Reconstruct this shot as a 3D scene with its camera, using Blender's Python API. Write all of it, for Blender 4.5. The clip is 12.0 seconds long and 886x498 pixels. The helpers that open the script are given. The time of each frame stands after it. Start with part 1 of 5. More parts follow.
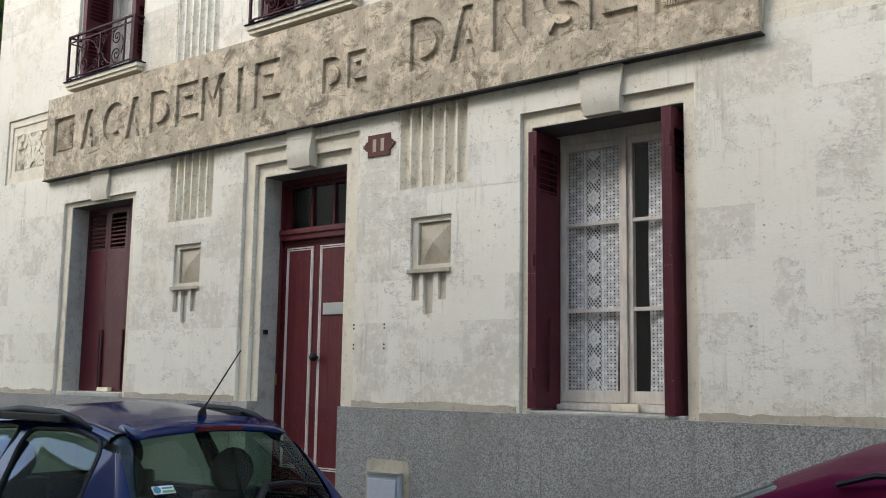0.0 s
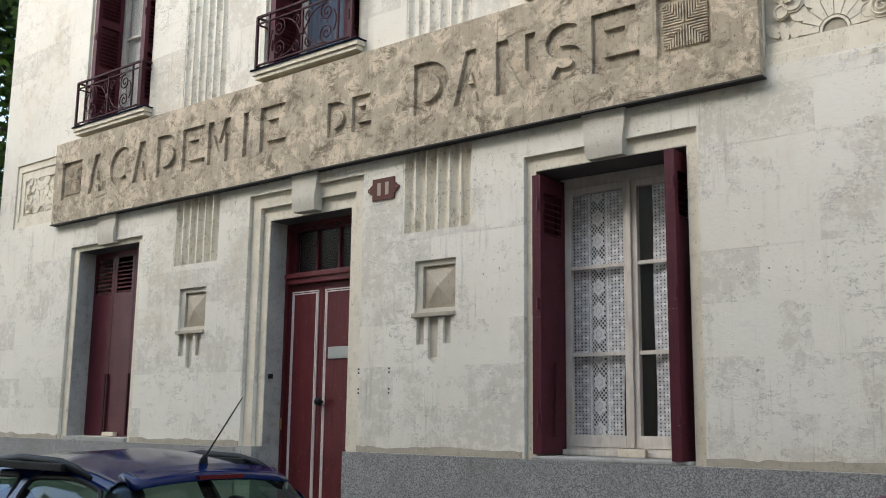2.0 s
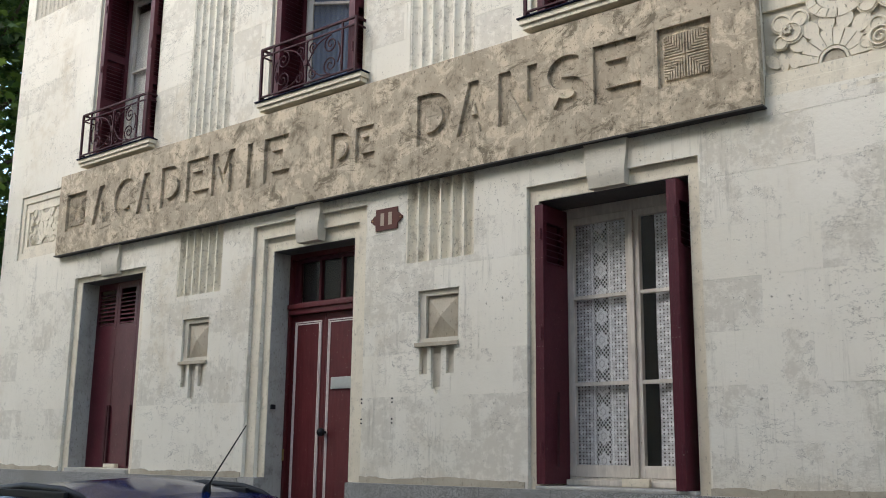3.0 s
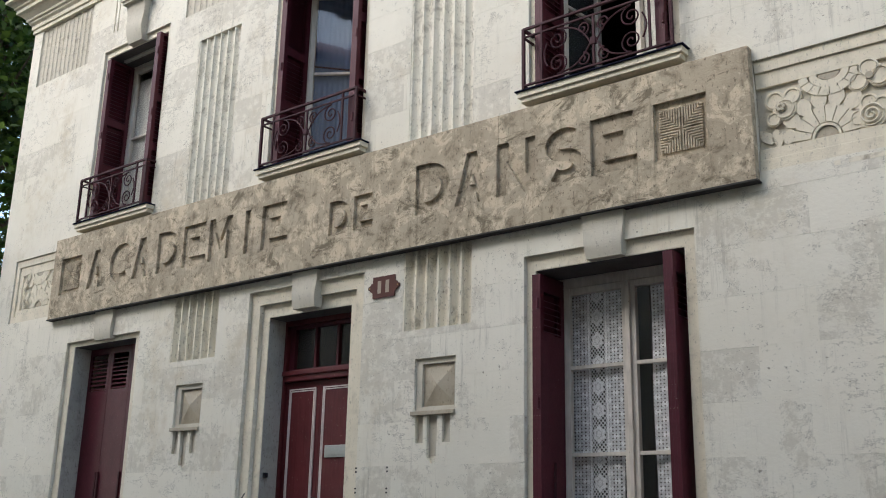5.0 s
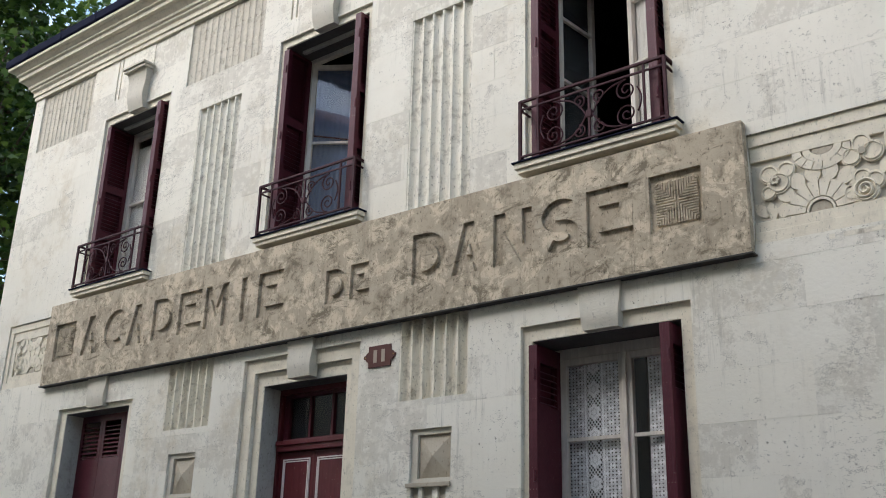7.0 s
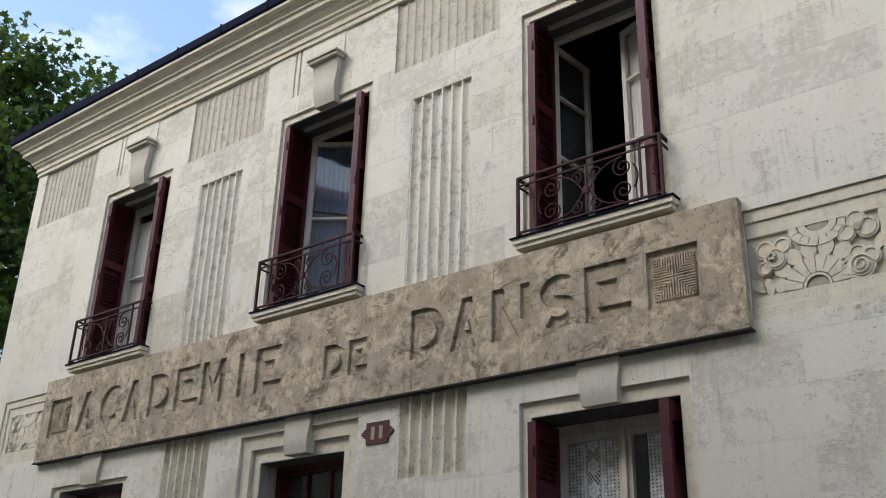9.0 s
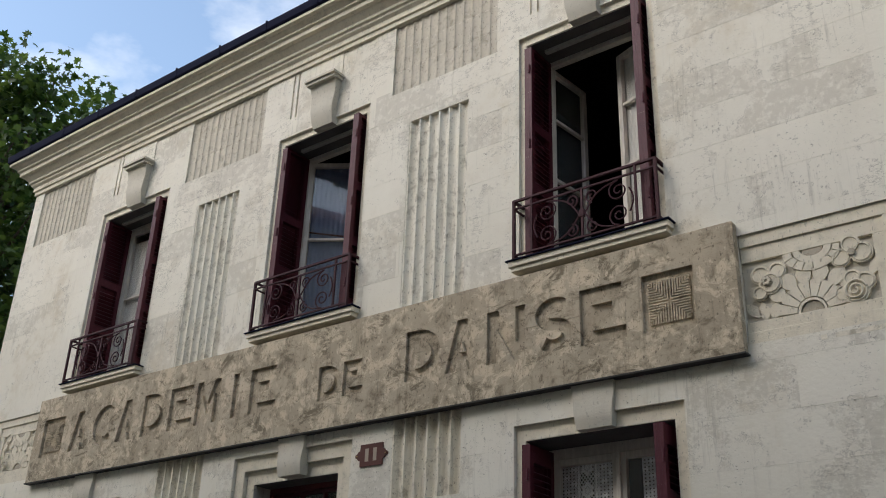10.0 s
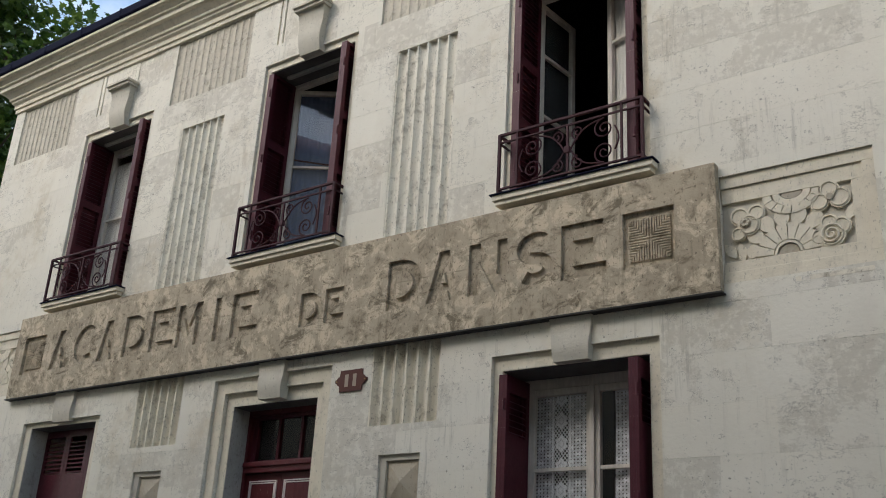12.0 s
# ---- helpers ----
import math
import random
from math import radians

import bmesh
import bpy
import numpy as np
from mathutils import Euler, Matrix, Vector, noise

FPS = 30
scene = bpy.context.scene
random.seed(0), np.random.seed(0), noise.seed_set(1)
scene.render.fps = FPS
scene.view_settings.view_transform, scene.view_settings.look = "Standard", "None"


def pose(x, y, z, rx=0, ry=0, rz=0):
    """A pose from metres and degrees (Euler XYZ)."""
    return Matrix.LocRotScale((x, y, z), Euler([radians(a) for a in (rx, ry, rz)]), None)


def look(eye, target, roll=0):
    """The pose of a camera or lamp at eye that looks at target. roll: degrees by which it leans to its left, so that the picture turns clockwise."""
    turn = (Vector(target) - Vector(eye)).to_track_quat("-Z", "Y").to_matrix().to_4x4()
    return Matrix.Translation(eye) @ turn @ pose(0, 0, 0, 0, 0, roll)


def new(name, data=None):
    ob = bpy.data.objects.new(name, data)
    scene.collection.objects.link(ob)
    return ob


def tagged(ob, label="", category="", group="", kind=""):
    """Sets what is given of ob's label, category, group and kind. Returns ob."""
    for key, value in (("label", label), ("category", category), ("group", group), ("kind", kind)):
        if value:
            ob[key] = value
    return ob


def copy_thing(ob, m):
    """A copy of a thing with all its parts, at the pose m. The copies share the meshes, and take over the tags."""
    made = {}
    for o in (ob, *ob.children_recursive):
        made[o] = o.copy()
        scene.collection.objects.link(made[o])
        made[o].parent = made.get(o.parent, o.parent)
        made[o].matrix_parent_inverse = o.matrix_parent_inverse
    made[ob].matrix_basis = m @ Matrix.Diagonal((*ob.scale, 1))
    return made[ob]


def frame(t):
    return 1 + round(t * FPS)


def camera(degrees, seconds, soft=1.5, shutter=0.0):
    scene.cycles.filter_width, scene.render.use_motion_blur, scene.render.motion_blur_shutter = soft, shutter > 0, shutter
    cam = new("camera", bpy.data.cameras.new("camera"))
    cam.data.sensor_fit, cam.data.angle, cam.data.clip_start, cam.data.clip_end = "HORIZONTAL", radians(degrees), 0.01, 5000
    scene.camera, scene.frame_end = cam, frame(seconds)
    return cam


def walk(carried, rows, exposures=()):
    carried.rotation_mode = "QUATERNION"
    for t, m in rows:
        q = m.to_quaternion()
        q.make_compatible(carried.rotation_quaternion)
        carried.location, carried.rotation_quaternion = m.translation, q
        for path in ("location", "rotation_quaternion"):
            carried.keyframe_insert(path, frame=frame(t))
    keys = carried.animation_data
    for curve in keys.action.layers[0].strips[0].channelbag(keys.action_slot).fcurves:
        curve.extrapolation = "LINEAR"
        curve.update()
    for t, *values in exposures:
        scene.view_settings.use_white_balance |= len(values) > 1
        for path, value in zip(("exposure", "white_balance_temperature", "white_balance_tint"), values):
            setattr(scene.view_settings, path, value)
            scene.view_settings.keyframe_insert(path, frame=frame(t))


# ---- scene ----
cam = camera(48.3, 12.0, soft=1.0)
PATH = [
    (0, (3.594, -5.662, 1.678), (2.358, -4.111, 1.938), 0.9),
    (0.5, (3.605, -5.652, 1.669), (2.367, -4.105, 1.941), 1.0),
    (1, (3.609, -5.652, 1.67), (2.369, -4.11, 1.961), 1.0),
    (1.5, (3.613, -5.635, 1.69), (2.37, -4.1, 2.004), 0.9),
    (2, (3.616, -5.632, 1.713), (2.372, -4.103, 2.051), 0.7),
    (2.5, (3.621, -5.643, 1.71), (2.378, -4.12, 2.077), 0.6),
    (3, (3.618, -5.653, 1.679), (2.379, -4.136, 2.084), 0.7),
    (5, (3.589, -5.735, 1.67), (2.388, -4.229, 2.209), 1.2),
    (5.5, (3.587, -5.751, 1.707), (2.393, -4.248, 2.271), 1.3),
    (6, (3.584, -5.749, 1.709), (2.398, -4.254, 2.305), 1.4),
    (6.5, (3.589, -5.751, 1.706), (2.41, -4.263, 2.335), 1.5),
    (7, (3.593, -5.754, 1.704), (2.421, -4.275, 2.368), 1.5),
    (9, (3.608, -5.761, 1.696), (2.469, -4.328, 2.502), 1.6),
    (9.5, (3.609, -5.761, 1.695), (2.48, -4.338, 2.532), 1.7),
    (10, (3.617, -5.765, 1.691), (2.494, -4.343, 2.538), 2.0),
    (10.5, (3.625, -5.768, 1.686), (2.504, -4.336, 2.518), 2.4),
    (11, (3.631, -5.771, 1.683), (2.509, -4.32, 2.479), 2.8),
    (11.5, (3.611, -5.833, 1.654), (2.498, -4.356, 2.416), 3.0),
    (12, (3.624, -5.835, 1.645), (2.508, -4.342, 2.371), 3.3),
]
walk(cam, [(t, look(eye, target, roll)) for t, eye, target, roll in PATH],
     exposures=[(0, 0.81, 6080, 10.8), (3, 0.58, 6060, 10.8), (5, 0.40, 6010, 10.5), (7, 0.37, 5900, 10.9), (9.5, -0.02, 6050, 11.5), (10.5, -0.15, 6180, 11.1), (12, -0.05, 6130, 10.3)])

# ---- world and sun ----
SUN_DIR = Vector((-0.40, -0.68, 0.61)).normalized()
world = bpy.data.worlds.new("sky")
scene.world = world
world.use_nodes = True
wn, wl = world.node_tree.nodes, world.node_tree.links
wn.clear()
sky = wn.new("ShaderNodeTexSky")
sky.sky_type = "NISHITA"
sky.sun_disc = False
sky.sun_elevation = math.asin(SUN_DIR.z)
sky.sun_rotation = math.atan2(SUN_DIR.x, SUN_DIR.y)
sky.dust_density = 1.5
coord = wn.new("ShaderNodeTexCoord")
stretch = wn.new("ShaderNodeMapping")
stretch.inputs["Location"].default_value = (2.85, 0.1, 0.65)
stretch.inputs["Scale"].default_value = (1.6, 1.6, 3.2)
cloud = wn.new("ShaderNodeTexNoise")
cloud.inputs["Scale"].default_value = 1.7
cloud.inputs["Detail"].default_value = 7.0
cloud.inputs["Roughness"].default_value = 0.55
ramp = wn.new("ShaderNodeValToRGB")
ramp.color_ramp.elements[0].position = 0.50
ramp.color_ramp.elements[1].position = 0.66
mixc = wn.new("ShaderNodeMix")
mixc.data_type = "RGBA"
mixc.inputs["B"].default_value = (9.5, 9.5, 9.4, 1)
bg = wn.new("ShaderNodeBackground")
bg.inputs["Strength"].default_value = 0.15
wout = wn.new("ShaderNodeOutputWorld")
wl.new(coord.outputs["Generated"], stretch.inputs["Vector"])
wl.new(stretch.outputs["Vector"], cloud.inputs["Vector"])
wl.new(cloud.outputs["Fac"], ramp.inputs["Fac"])
wl.new(ramp.outputs["Color"], mixc.inputs["Factor"])
bright = wn.new("ShaderNodeMix")
bright.data_type, bright.blend_type = "RGBA", "MULTIPLY"
bright.inputs["Factor"].default_value = 1.0
bright.inputs["B"].default_value = (2.5, 2.35, 2.05, 1)
wl.new(sky.outputs["Color"], bright.inputs["A"])
wl.new(bright.outputs["Result"], mixc.inputs["A"])
wl.new(mixc.outputs["Result"], bg.inputs["Color"])
wl.new(bg.outputs["Background"], wout.inputs["Surface"])
sun = new("sun", bpy.data.lights.new("sun", "SUN"))
sun.data.energy = 1.25
sun.data.angle = radians(28)
sun.data.color = (1.0, 0.97, 0.93)
sun.matrix_world = look(SUN_DIR * 30, (0, 0, 0))


# ---- materials ----
class Net:
    """A material's node net, with short calls for common nodes."""

    def __init__(self, name):
        self.mat = bpy.data.materials.new(name)
        self.mat.use_nodes = True
        self.n, self.l = self.mat.node_tree.nodes, self.mat.node_tree.links
        self.n.clear()
        self.out = self.n.new("ShaderNodeOutputMaterial")
        self.pos = self.n.new("ShaderNodeTexCoord").outputs["Object"]

    def put(self, socket, value):
        if isinstance(value, (int, float, tuple)):
            socket.default_value = value
        else:
            self.l.new(value, socket)

    def scaled(self, s, loc=(0, 0, 0)):
        m = self.n.new("ShaderNodeMapping")
        self.l.new(self.pos, m.inputs["Vector"])
        m.inputs["Scale"].default_value = s
        m.inputs["Location"].default_value = loc
        return m.outputs["Vector"]

    def noise(self, scale, detail=4.0, rough=0.55, vec=None, dist=0.0):
        t = self.n.new("ShaderNodeTexNoise")
        self.l.new(vec if vec is not None else self.pos, t.inputs["Vector"])
        t.inputs["Scale"].default_value, t.inputs["Detail"].default_value = scale, detail
        t.inputs["Roughness"].default_value, t.inputs["Distortion"].default_value = rough, dist
        return t.outputs["Fac"]

    def ramp(self, f, lo, hi):
        r = self.n.new("ShaderNodeMapRange")
        r.interpolation_type = "SMOOTHSTEP"
        self.put(r.inputs["Value"], f)
        r.inputs["From Min"].default_value, r.inputs["From Max"].default_value = lo, hi
        return r.outputs["Result"]

    def m(self, op, a, b=0.0, c=0.0):
        t = self.n.new("ShaderNodeMath")
        t.operation = op
        for s, v in zip(t.inputs, (a, b, c)):
            self.put(s, v)
        return t.outputs[0]

    def mix(self, f, a, b):
        t = self.n.new("ShaderNodeMix")
        t.data_type = "RGBA"
        self.put(t.inputs["Factor"], f)
        for key, v in (("A", a), ("B", b)):
            self.put(t.inputs[key], (*v, 1.0) if isinstance(v, tuple) and len(v) == 3 else v)
        return t.outputs["Result"]

    def axes(self):
        s = self.n.new("ShaderNodeSeparateXYZ")
        self.l.new(self.pos, s.inputs[0])
        return s.outputs

    def finish(self, color, rough=0.8, metal=0.0, bump=None, depth=0.002, coat=0.0, spec=0.5):
        p = self.n.new("ShaderNodeBsdfPrincipled")
        self.put(p.inputs["Base Color"], (*color, 1.0) if isinstance(color, tuple) and len(color) == 3 else color)
        self.put(p.inputs["Roughness"], rough)
        p.inputs["Metallic"].default_value = metal
        p.inputs["Coat Weight"].default_value = coat
        p.inputs["Coat Roughness"].default_value = 0.04
        p.inputs["Specular IOR Level"].default_value = spec
        if bump is not None:
            b = self.n.new("ShaderNodeBump")
            b.inputs["Distance"].default_value = depth
            self.put(b.inputs["Height"], bump)
            self.l.new(b.outputs["Normal"], p.inputs["Normal"])
        self.l.new(p.outputs[0], self.out.inputs["Surface"])
        return self.mat


def wall_paint():
    """Old off-white masonry paint: worn blocks, dark flecks, rain streaks."""
    w = Net("weathered_white_paint")
    big = w.noise(0.9, 5, 0.6)
    mid = w.noise(3.5, 7, 0.68)
    col = w.mix(w.ramp(big, 0.35, 0.7), (0.79, 0.74, 0.62), (0.73, 0.68, 0.56))
    col = w.mix(w.m("MULTIPLY", w.ramp(mid, 0.48, 0.75), 0.32), col, (0.64, 0.585, 0.475))
    # blocks whose paint is worn thin, with ragged edges
    s = w.axes()
    xz = w.n.new("ShaderNodeCombineXYZ")
    w.l.new(s["X"], xz.inputs[0])
    w.put(xz.inputs[1], w.m("SUBTRACT", s["Z"], 0.162))
    block = w.n.new("ShaderNodeTexBrick")
    w.l.new(xz.outputs[0], block.inputs["Vector"])
    block.inputs["Color1"].default_value = (0, 0, 0, 1)
    block.inputs["Color2"].default_value = (1, 1, 1, 1)
    block.inputs["Mortar"].default_value = (0.4, 0.4, 0.4, 1)
    block.inputs["Scale"].default_value = 1.0
    block.inputs["Mortar Size"].default_value = 0.0
    block.inputs["Brick Width"].default_value = 0.72
    block.inputs["Row Height"].default_value = 0.322
    worn = w.m("ADD", w.m("MULTIPLY", block.outputs["Color"], 0.26), w.noise(2.6, 9, 0.72))
    bare = w.m("MULTIPLY", w.ramp(worn, 0.665, 0.725), w.ramp(w.noise(14, 6, 0.7), 0.36, 0.52))
    col = w.mix(w.m("MULTIPLY", bare, 0.56), col, (0.525, 0.47, 0.365))
    col = w.mix(w.m("MULTIPLY", block.outputs["Color"], 0.17), col, (0.60, 0.585, 0.53))
    # yellow-brown water stains
    ochre = w.m("MULTIPLY", w.ramp(w.noise(0.8, 7, 0.7, w.scaled((1, 1, 0.7), (4, 6, 2))), 0.52, 0.68), w.ramp(w.noise(6, 6, 0.7), 0.36, 0.62))
    col = w.mix(w.m("MULTIPLY", ochre, 0.55), col, (0.56, 0.475, 0.325))
    # rain streaks, broken up
    streak = w.noise(1.0, 6, 0.75, w.scaled((22, 22, 1.3)))
    col = w.mix(w.m("MULTIPLY", w.m("MULTIPLY", w.ramp(streak, 0.51, 0.70), w.ramp(w.noise(1.1, 4, 0.6, w.scaled((1, 1, 1), (5, 2, 9))), 0.44, 0.60)), 0.48), col, (0.27, 0.24, 0.175))
    # pits and flecks in loose clusters
    fleck = w.noise(1.0, 7, 0.75, w.scaled((34, 34, 46)))
    where = w.ramp(w.noise(1.9, 6, 0.72, w.scaled((0.7, 0.7, 1.5), (3, 2, 6))), 0.47, 0.60)
    pit = w.m("MULTIPLY", w.ramp(fleck, 0.585, 0.62), where)
    fleck2 = w.noise(1.0, 7, 0.75, w.scaled((24, 24, 18), (3, 1, 2)))
    pit = w.m("MAXIMUM", pit, w.m("MULTIPLY", w.ramp(fleck2, 0.665, 0.69), 0.85))
    fleck3 = w.noise(1.0, 5, 0.7, w.scaled((26, 26, 20), (7, 4, 1)))
    pit = w.m("MAXIMUM", pit, w.m("MULTIPLY", w.m("MULTIPLY", w.ramp(fleck3, 0.60, 0.66), w.ramp(w.noise(1.7, 4, 0.6, w.scaled((1, 1, 1), (1, 8, 3))), 0.52, 0.66)), 0.9))
    # hairline cracks and lifted paint edges
    line = w.ramp(w.m("ABSOLUTE", w.m("SUBTRACT", w.noise(1.0, 7, 0.7, w.scaled((3.2, 3.2, 7.0), (2, 5, 8))), 0.5)), 0.010, 0.003)
    line = w.m("MULTIPLY", line, w.ramp(w.noise(1.4, 5, 0.7, w.scaled((1, 1, 1), (6, 1, 4))), 0.50, 0.62))
    lift = w.m("MULTIPLY", w.ramp(w.m("ABSOLUTE", w.m("SUBTRACT", worn, 0.672)), 0.010, 0.003), w.ramp(w.noise(8, 5, 0.7), 0.45, 0.6))
    col = w.mix(w.m("MULTIPLY", w.m("MAXIMUM", line, lift), 0.62), col, (0.24, 0.21, 0.16))
    col = w.mix(w.m("MULTIPLY", pit, 0.84), col, (0.20, 0.175, 0.13))
    height = w.m("SUBTRACT", w.m("ADD", w.m("MULTIPLY", w.noise(35, 7, 0.65), 0.6), w.m("MULTIPLY", mid, 0.6)),
                 w.m("ADD", w.m("MULTIPLY", pit, 0.35), w.m("MULTIPLY", bare, 0.3)))
    return w.finish(col, w.m("ADD", 0.72, w.m("MULTIPLY", mid, 0.2)), bump=height, depth=0.0055)


def stone(name, light, dark, stain, spots=0.5, scale=1.0, depth=0.005, blotch=0.0):
    w = Net(name)
    a = w.noise(1.6 * scale, 7, 0.7)
    b = w.noise(9 * scale, 8, 0.72, dist=0.4)
    c = w.noise(70 * scale, 5, 0.65)
    col = w.mix(w.ramp(a, 0.35, 0.68), light, dark)
    if blotch:
        p = w.ramp(w.noise(5.0 * scale, 9, 0.75, w.scaled((1, 1, 1), (2, 7, 4)), 0.6), 0.50, 0.56)
        col = w.mix(w.m("MULTIPLY", p, blotch), col, tuple(min(1.0, v * 1.32) for v in light))
        q = w.ramp(w.noise(3.2 * scale, 9, 0.78, w.scaled((1, 1, 1.6), (9, 3, 1)), 0.8), 0.54, 0.62)
        col = w.mix(w.m("MULTIPLY", q, blotch), col, stain)
    col = w.mix(w.m("MULTIPLY", w.ramp(b, 0.48, 0.70), spots), col, stain)
    streak = w.noise(1.0, 6, 0.75, w.scaled((16, 16, 1.4)))
    col = w.mix(w.m("MULTIPLY", w.ramp(streak, 0.52, 0.76), spots * 0.8), col, stain)
    fleck = w.noise(1.0, 4, 0.65, w.scaled((60, 60, 30), (4, 4, 4)))
    col = w.mix(w.m("MULTIPLY", w.ramp(fleck, 0.60, 0.66), 0.25 + 0.5 * spots), col, tuple(v * 0.5 for v in stain))
    h = w.m("ADD", w.m("MULTIPLY", b, 0.8), w.m("MULTIPLY", c, 0.5))
    return w.finish(col, 0.88, bump=h, depth=depth)


def painted(name, color, rough=0.42, worn=(0.5, 0.4, 0.33), wear=0.5, grain=False):
    w = Net(name)
    a = w.noise(3.0, 5, 0.6)
    b = w.noise(1.0, 5, 0.65, w.scaled((40, 40, 6) if grain else (45, 45, 30)))
    col = w.mix(w.ramp(a, 0.3, 0.75), color, tuple(v * 0.72 for v in color))
    col = w.mix(w.m("MULTIPLY", w.ramp(b, 0.35, 0.8), 0.35), col, tuple(min(1, v * 1.5 + 0.01) for v in color))
    chips = w.m("MULTIPLY", w.ramp(w.noise(55, 3, 0.6), 0.69, 0.72), wear)
    col = w.mix(chips, col, worn)
    return w.finish(col, w.m("ADD", rough, w.m("MULTIPLY", a, 0.2)), bump=w.m("ADD", b, w.m("MULTIPLY", chips, -0.5)), depth=0.0012, spec=0.3)


def granite():
    w = Net("pebbled_grey_render")
    v = w.n.new("ShaderNodeTexVoronoi")
    w.l.new(w.pos, v.inputs["Vector"])
    v.inputs["Scale"].default_value = 170
    tone = w.n.new("ShaderNodeSeparateColor")
    w.l.new(v.outputs["Color"], tone.inputs[0])
    big = w.noise(1.3, 5, 0.6)
    col = w.mix(w.ramp(tone.outputs[0], 0.1, 0.95), (0.15, 0.146, 0.136), (0.40, 0.386, 0.36))
    col = w.mix(w.m("MULTIPLY", w.ramp(big, 0.4, 0.7), 0.5), col, (0.20, 0.19, 0.165))
    streak = w.noise(1.0, 4, 0.6, w.scaled((8, 8, 0.7)))
    col = w.mix(w.m("MULTIPLY", w.ramp(streak, 0.55, 0.8), 0.4), col, (0.13, 0.125, 0.11))
    return w.finish(col, 0.85, bump=w.m("SUBTRACT", 1.0, v.outputs["Distance"]), depth=0.0016)


def glass(name, tint=(1, 1, 1), gloss=(1, 1, 1)):
    w = Net(name)
    f = w.n.new("ShaderNodeLayerWeight")
    f.inputs["Blend"].default_value = 0.5
    gloss_part = w.m("ADD", 0.045, w.m("MULTIPLY", w.m("POWER", f.outputs["Facing"], 4.0), 0.75))
    t = w.n.new("ShaderNodeBsdfTransparent")
    t.inputs["Color"].default_value = (*tint, 1)
    g = w.n.new("ShaderNodeBsdfGlossy")
    g.inputs["Color"].default_value = (*gloss, 1)
    g.inputs["Roughness"].default_value = 0.015
    x = w.n.new("ShaderNodeMixShader")
    w.l.new(gloss_part, x.inputs[0])
    w.l.new(t.outputs[0], x.inputs[1])
    w.l.new(g.outputs[0], x.inputs[2])
    w.l.new(x.outputs[0], w.out.inputs["Surface"])
    return w.mat


def lace():
    """White crochet lace: bands of small eyelets and a middle row of diamond medallions."""
    w = Net("white_lace")
    s = w.axes()
    x, z = s["X"], s["Z"]

    def wave(v, f, ph=0.0):
        return w.m("SINE", w.m("ADD", w.m("MULTIPLY", v, f), ph))
    eye = w.m("MULTIPLY", w.m("POWER", wave(x, 104.0), 2.0), w.m("POWER", wave(z, 126.0), 2.0))
    rosette = w.m("MULTIPLY", wave(x, 52.0, 0.8), wave(z, 63.0))
    knots = w.m("MULTIPLY", wave(x, 410.0), wave(z, 390.0))
    thread = w.m("ADD", 0.76, w.m("ADD", w.m("MULTIPLY", w.ramp(rosette, 0.1, 0.6), 0.26), w.m("MULTIPLY", knots, 0.14)))
    cloth = w.m("MULTIPLY", thread, w.m("SUBTRACT", 1.0, w.m("MULTIPLY", w.ramp(eye, 0.50, 0.78), 0.9)))
    mx = w.m("ABSOLUTE", x)
    mz = w.m("ABSOLUTE", w.m("SUBTRACT", w.m("FRACT", w.m("DIVIDE", z, 0.165)), 0.5))
    turn = w.m("ARCTAN2", w.m("SUBTRACT", w.m("FRACT", w.m("DIVIDE", z, 0.165)), 0.5), w.m("MULTIPLY", x, 6.06))
    dia = w.m("SQRT", w.m("ADD", w.m("POWER", w.m("DIVIDE", mx, 0.050), 2.0), w.m("POWER", w.m("DIVIDE", mz, 0.36), 2.0)))
    dia = w.m("MULTIPLY", dia, w.m("ADD", 1.0, w.m("MULTIPLY", w.m("COSINE", w.m("MULTIPLY", turn, 6.0)), 0.13)))
    inside = w.ramp(dia, 1.0, 0.88)
    hole = w.ramp(w.m("ABSOLUTE", w.m("SUBTRACT", dia, 0.42)), 0.10, 0.03)
    strip = w.ramp(mx, 0.062, 0.055)
    thin = w.ramp(w.m("MULTIPLY", wave(x, 230.0), wave(z, 190.0)), -0.5, 0.1)
    middle = w.m("MAXIMUM", w.m("MULTIPLY", inside, w.m("SUBTRACT", 1.0, w.m("MULTIPLY", hole, 0.38))), w.m("MULTIPLY", thin, 0.80))
    hem = w.ramp(w.m("ABSOLUTE", w.m("SUBTRACT", mx, 0.070)), 0.010, 0.005)
    a = w.m("MAXIMUM", w.m("ADD", w.m("MULTIPLY", strip, middle), w.m("MULTIPLY", w.m("SUBTRACT", 1.0, strip), cloth)), hem)
    d = w.n.new("ShaderNodeBsdfDiffuse")
    w.put(d.inputs["Color"], w.mix(w.noise(6), (0.90, 0.90, 0.88), (0.84, 0.84, 0.83)))
    t = w.n.new("ShaderNodeBsdfTransparent")
    xs = w.n.new("ShaderNodeMixShader")
    w.put(xs.inputs[0], w.m("MULTIPLY", a, 0.93))
    w.l.new(t.outputs[0], xs.inputs[1])
    w.l.new(d.outputs[0], xs.inputs[2])
    w.l.new(xs.outputs[0], w.out.inputs["Surface"])
    return w.mat


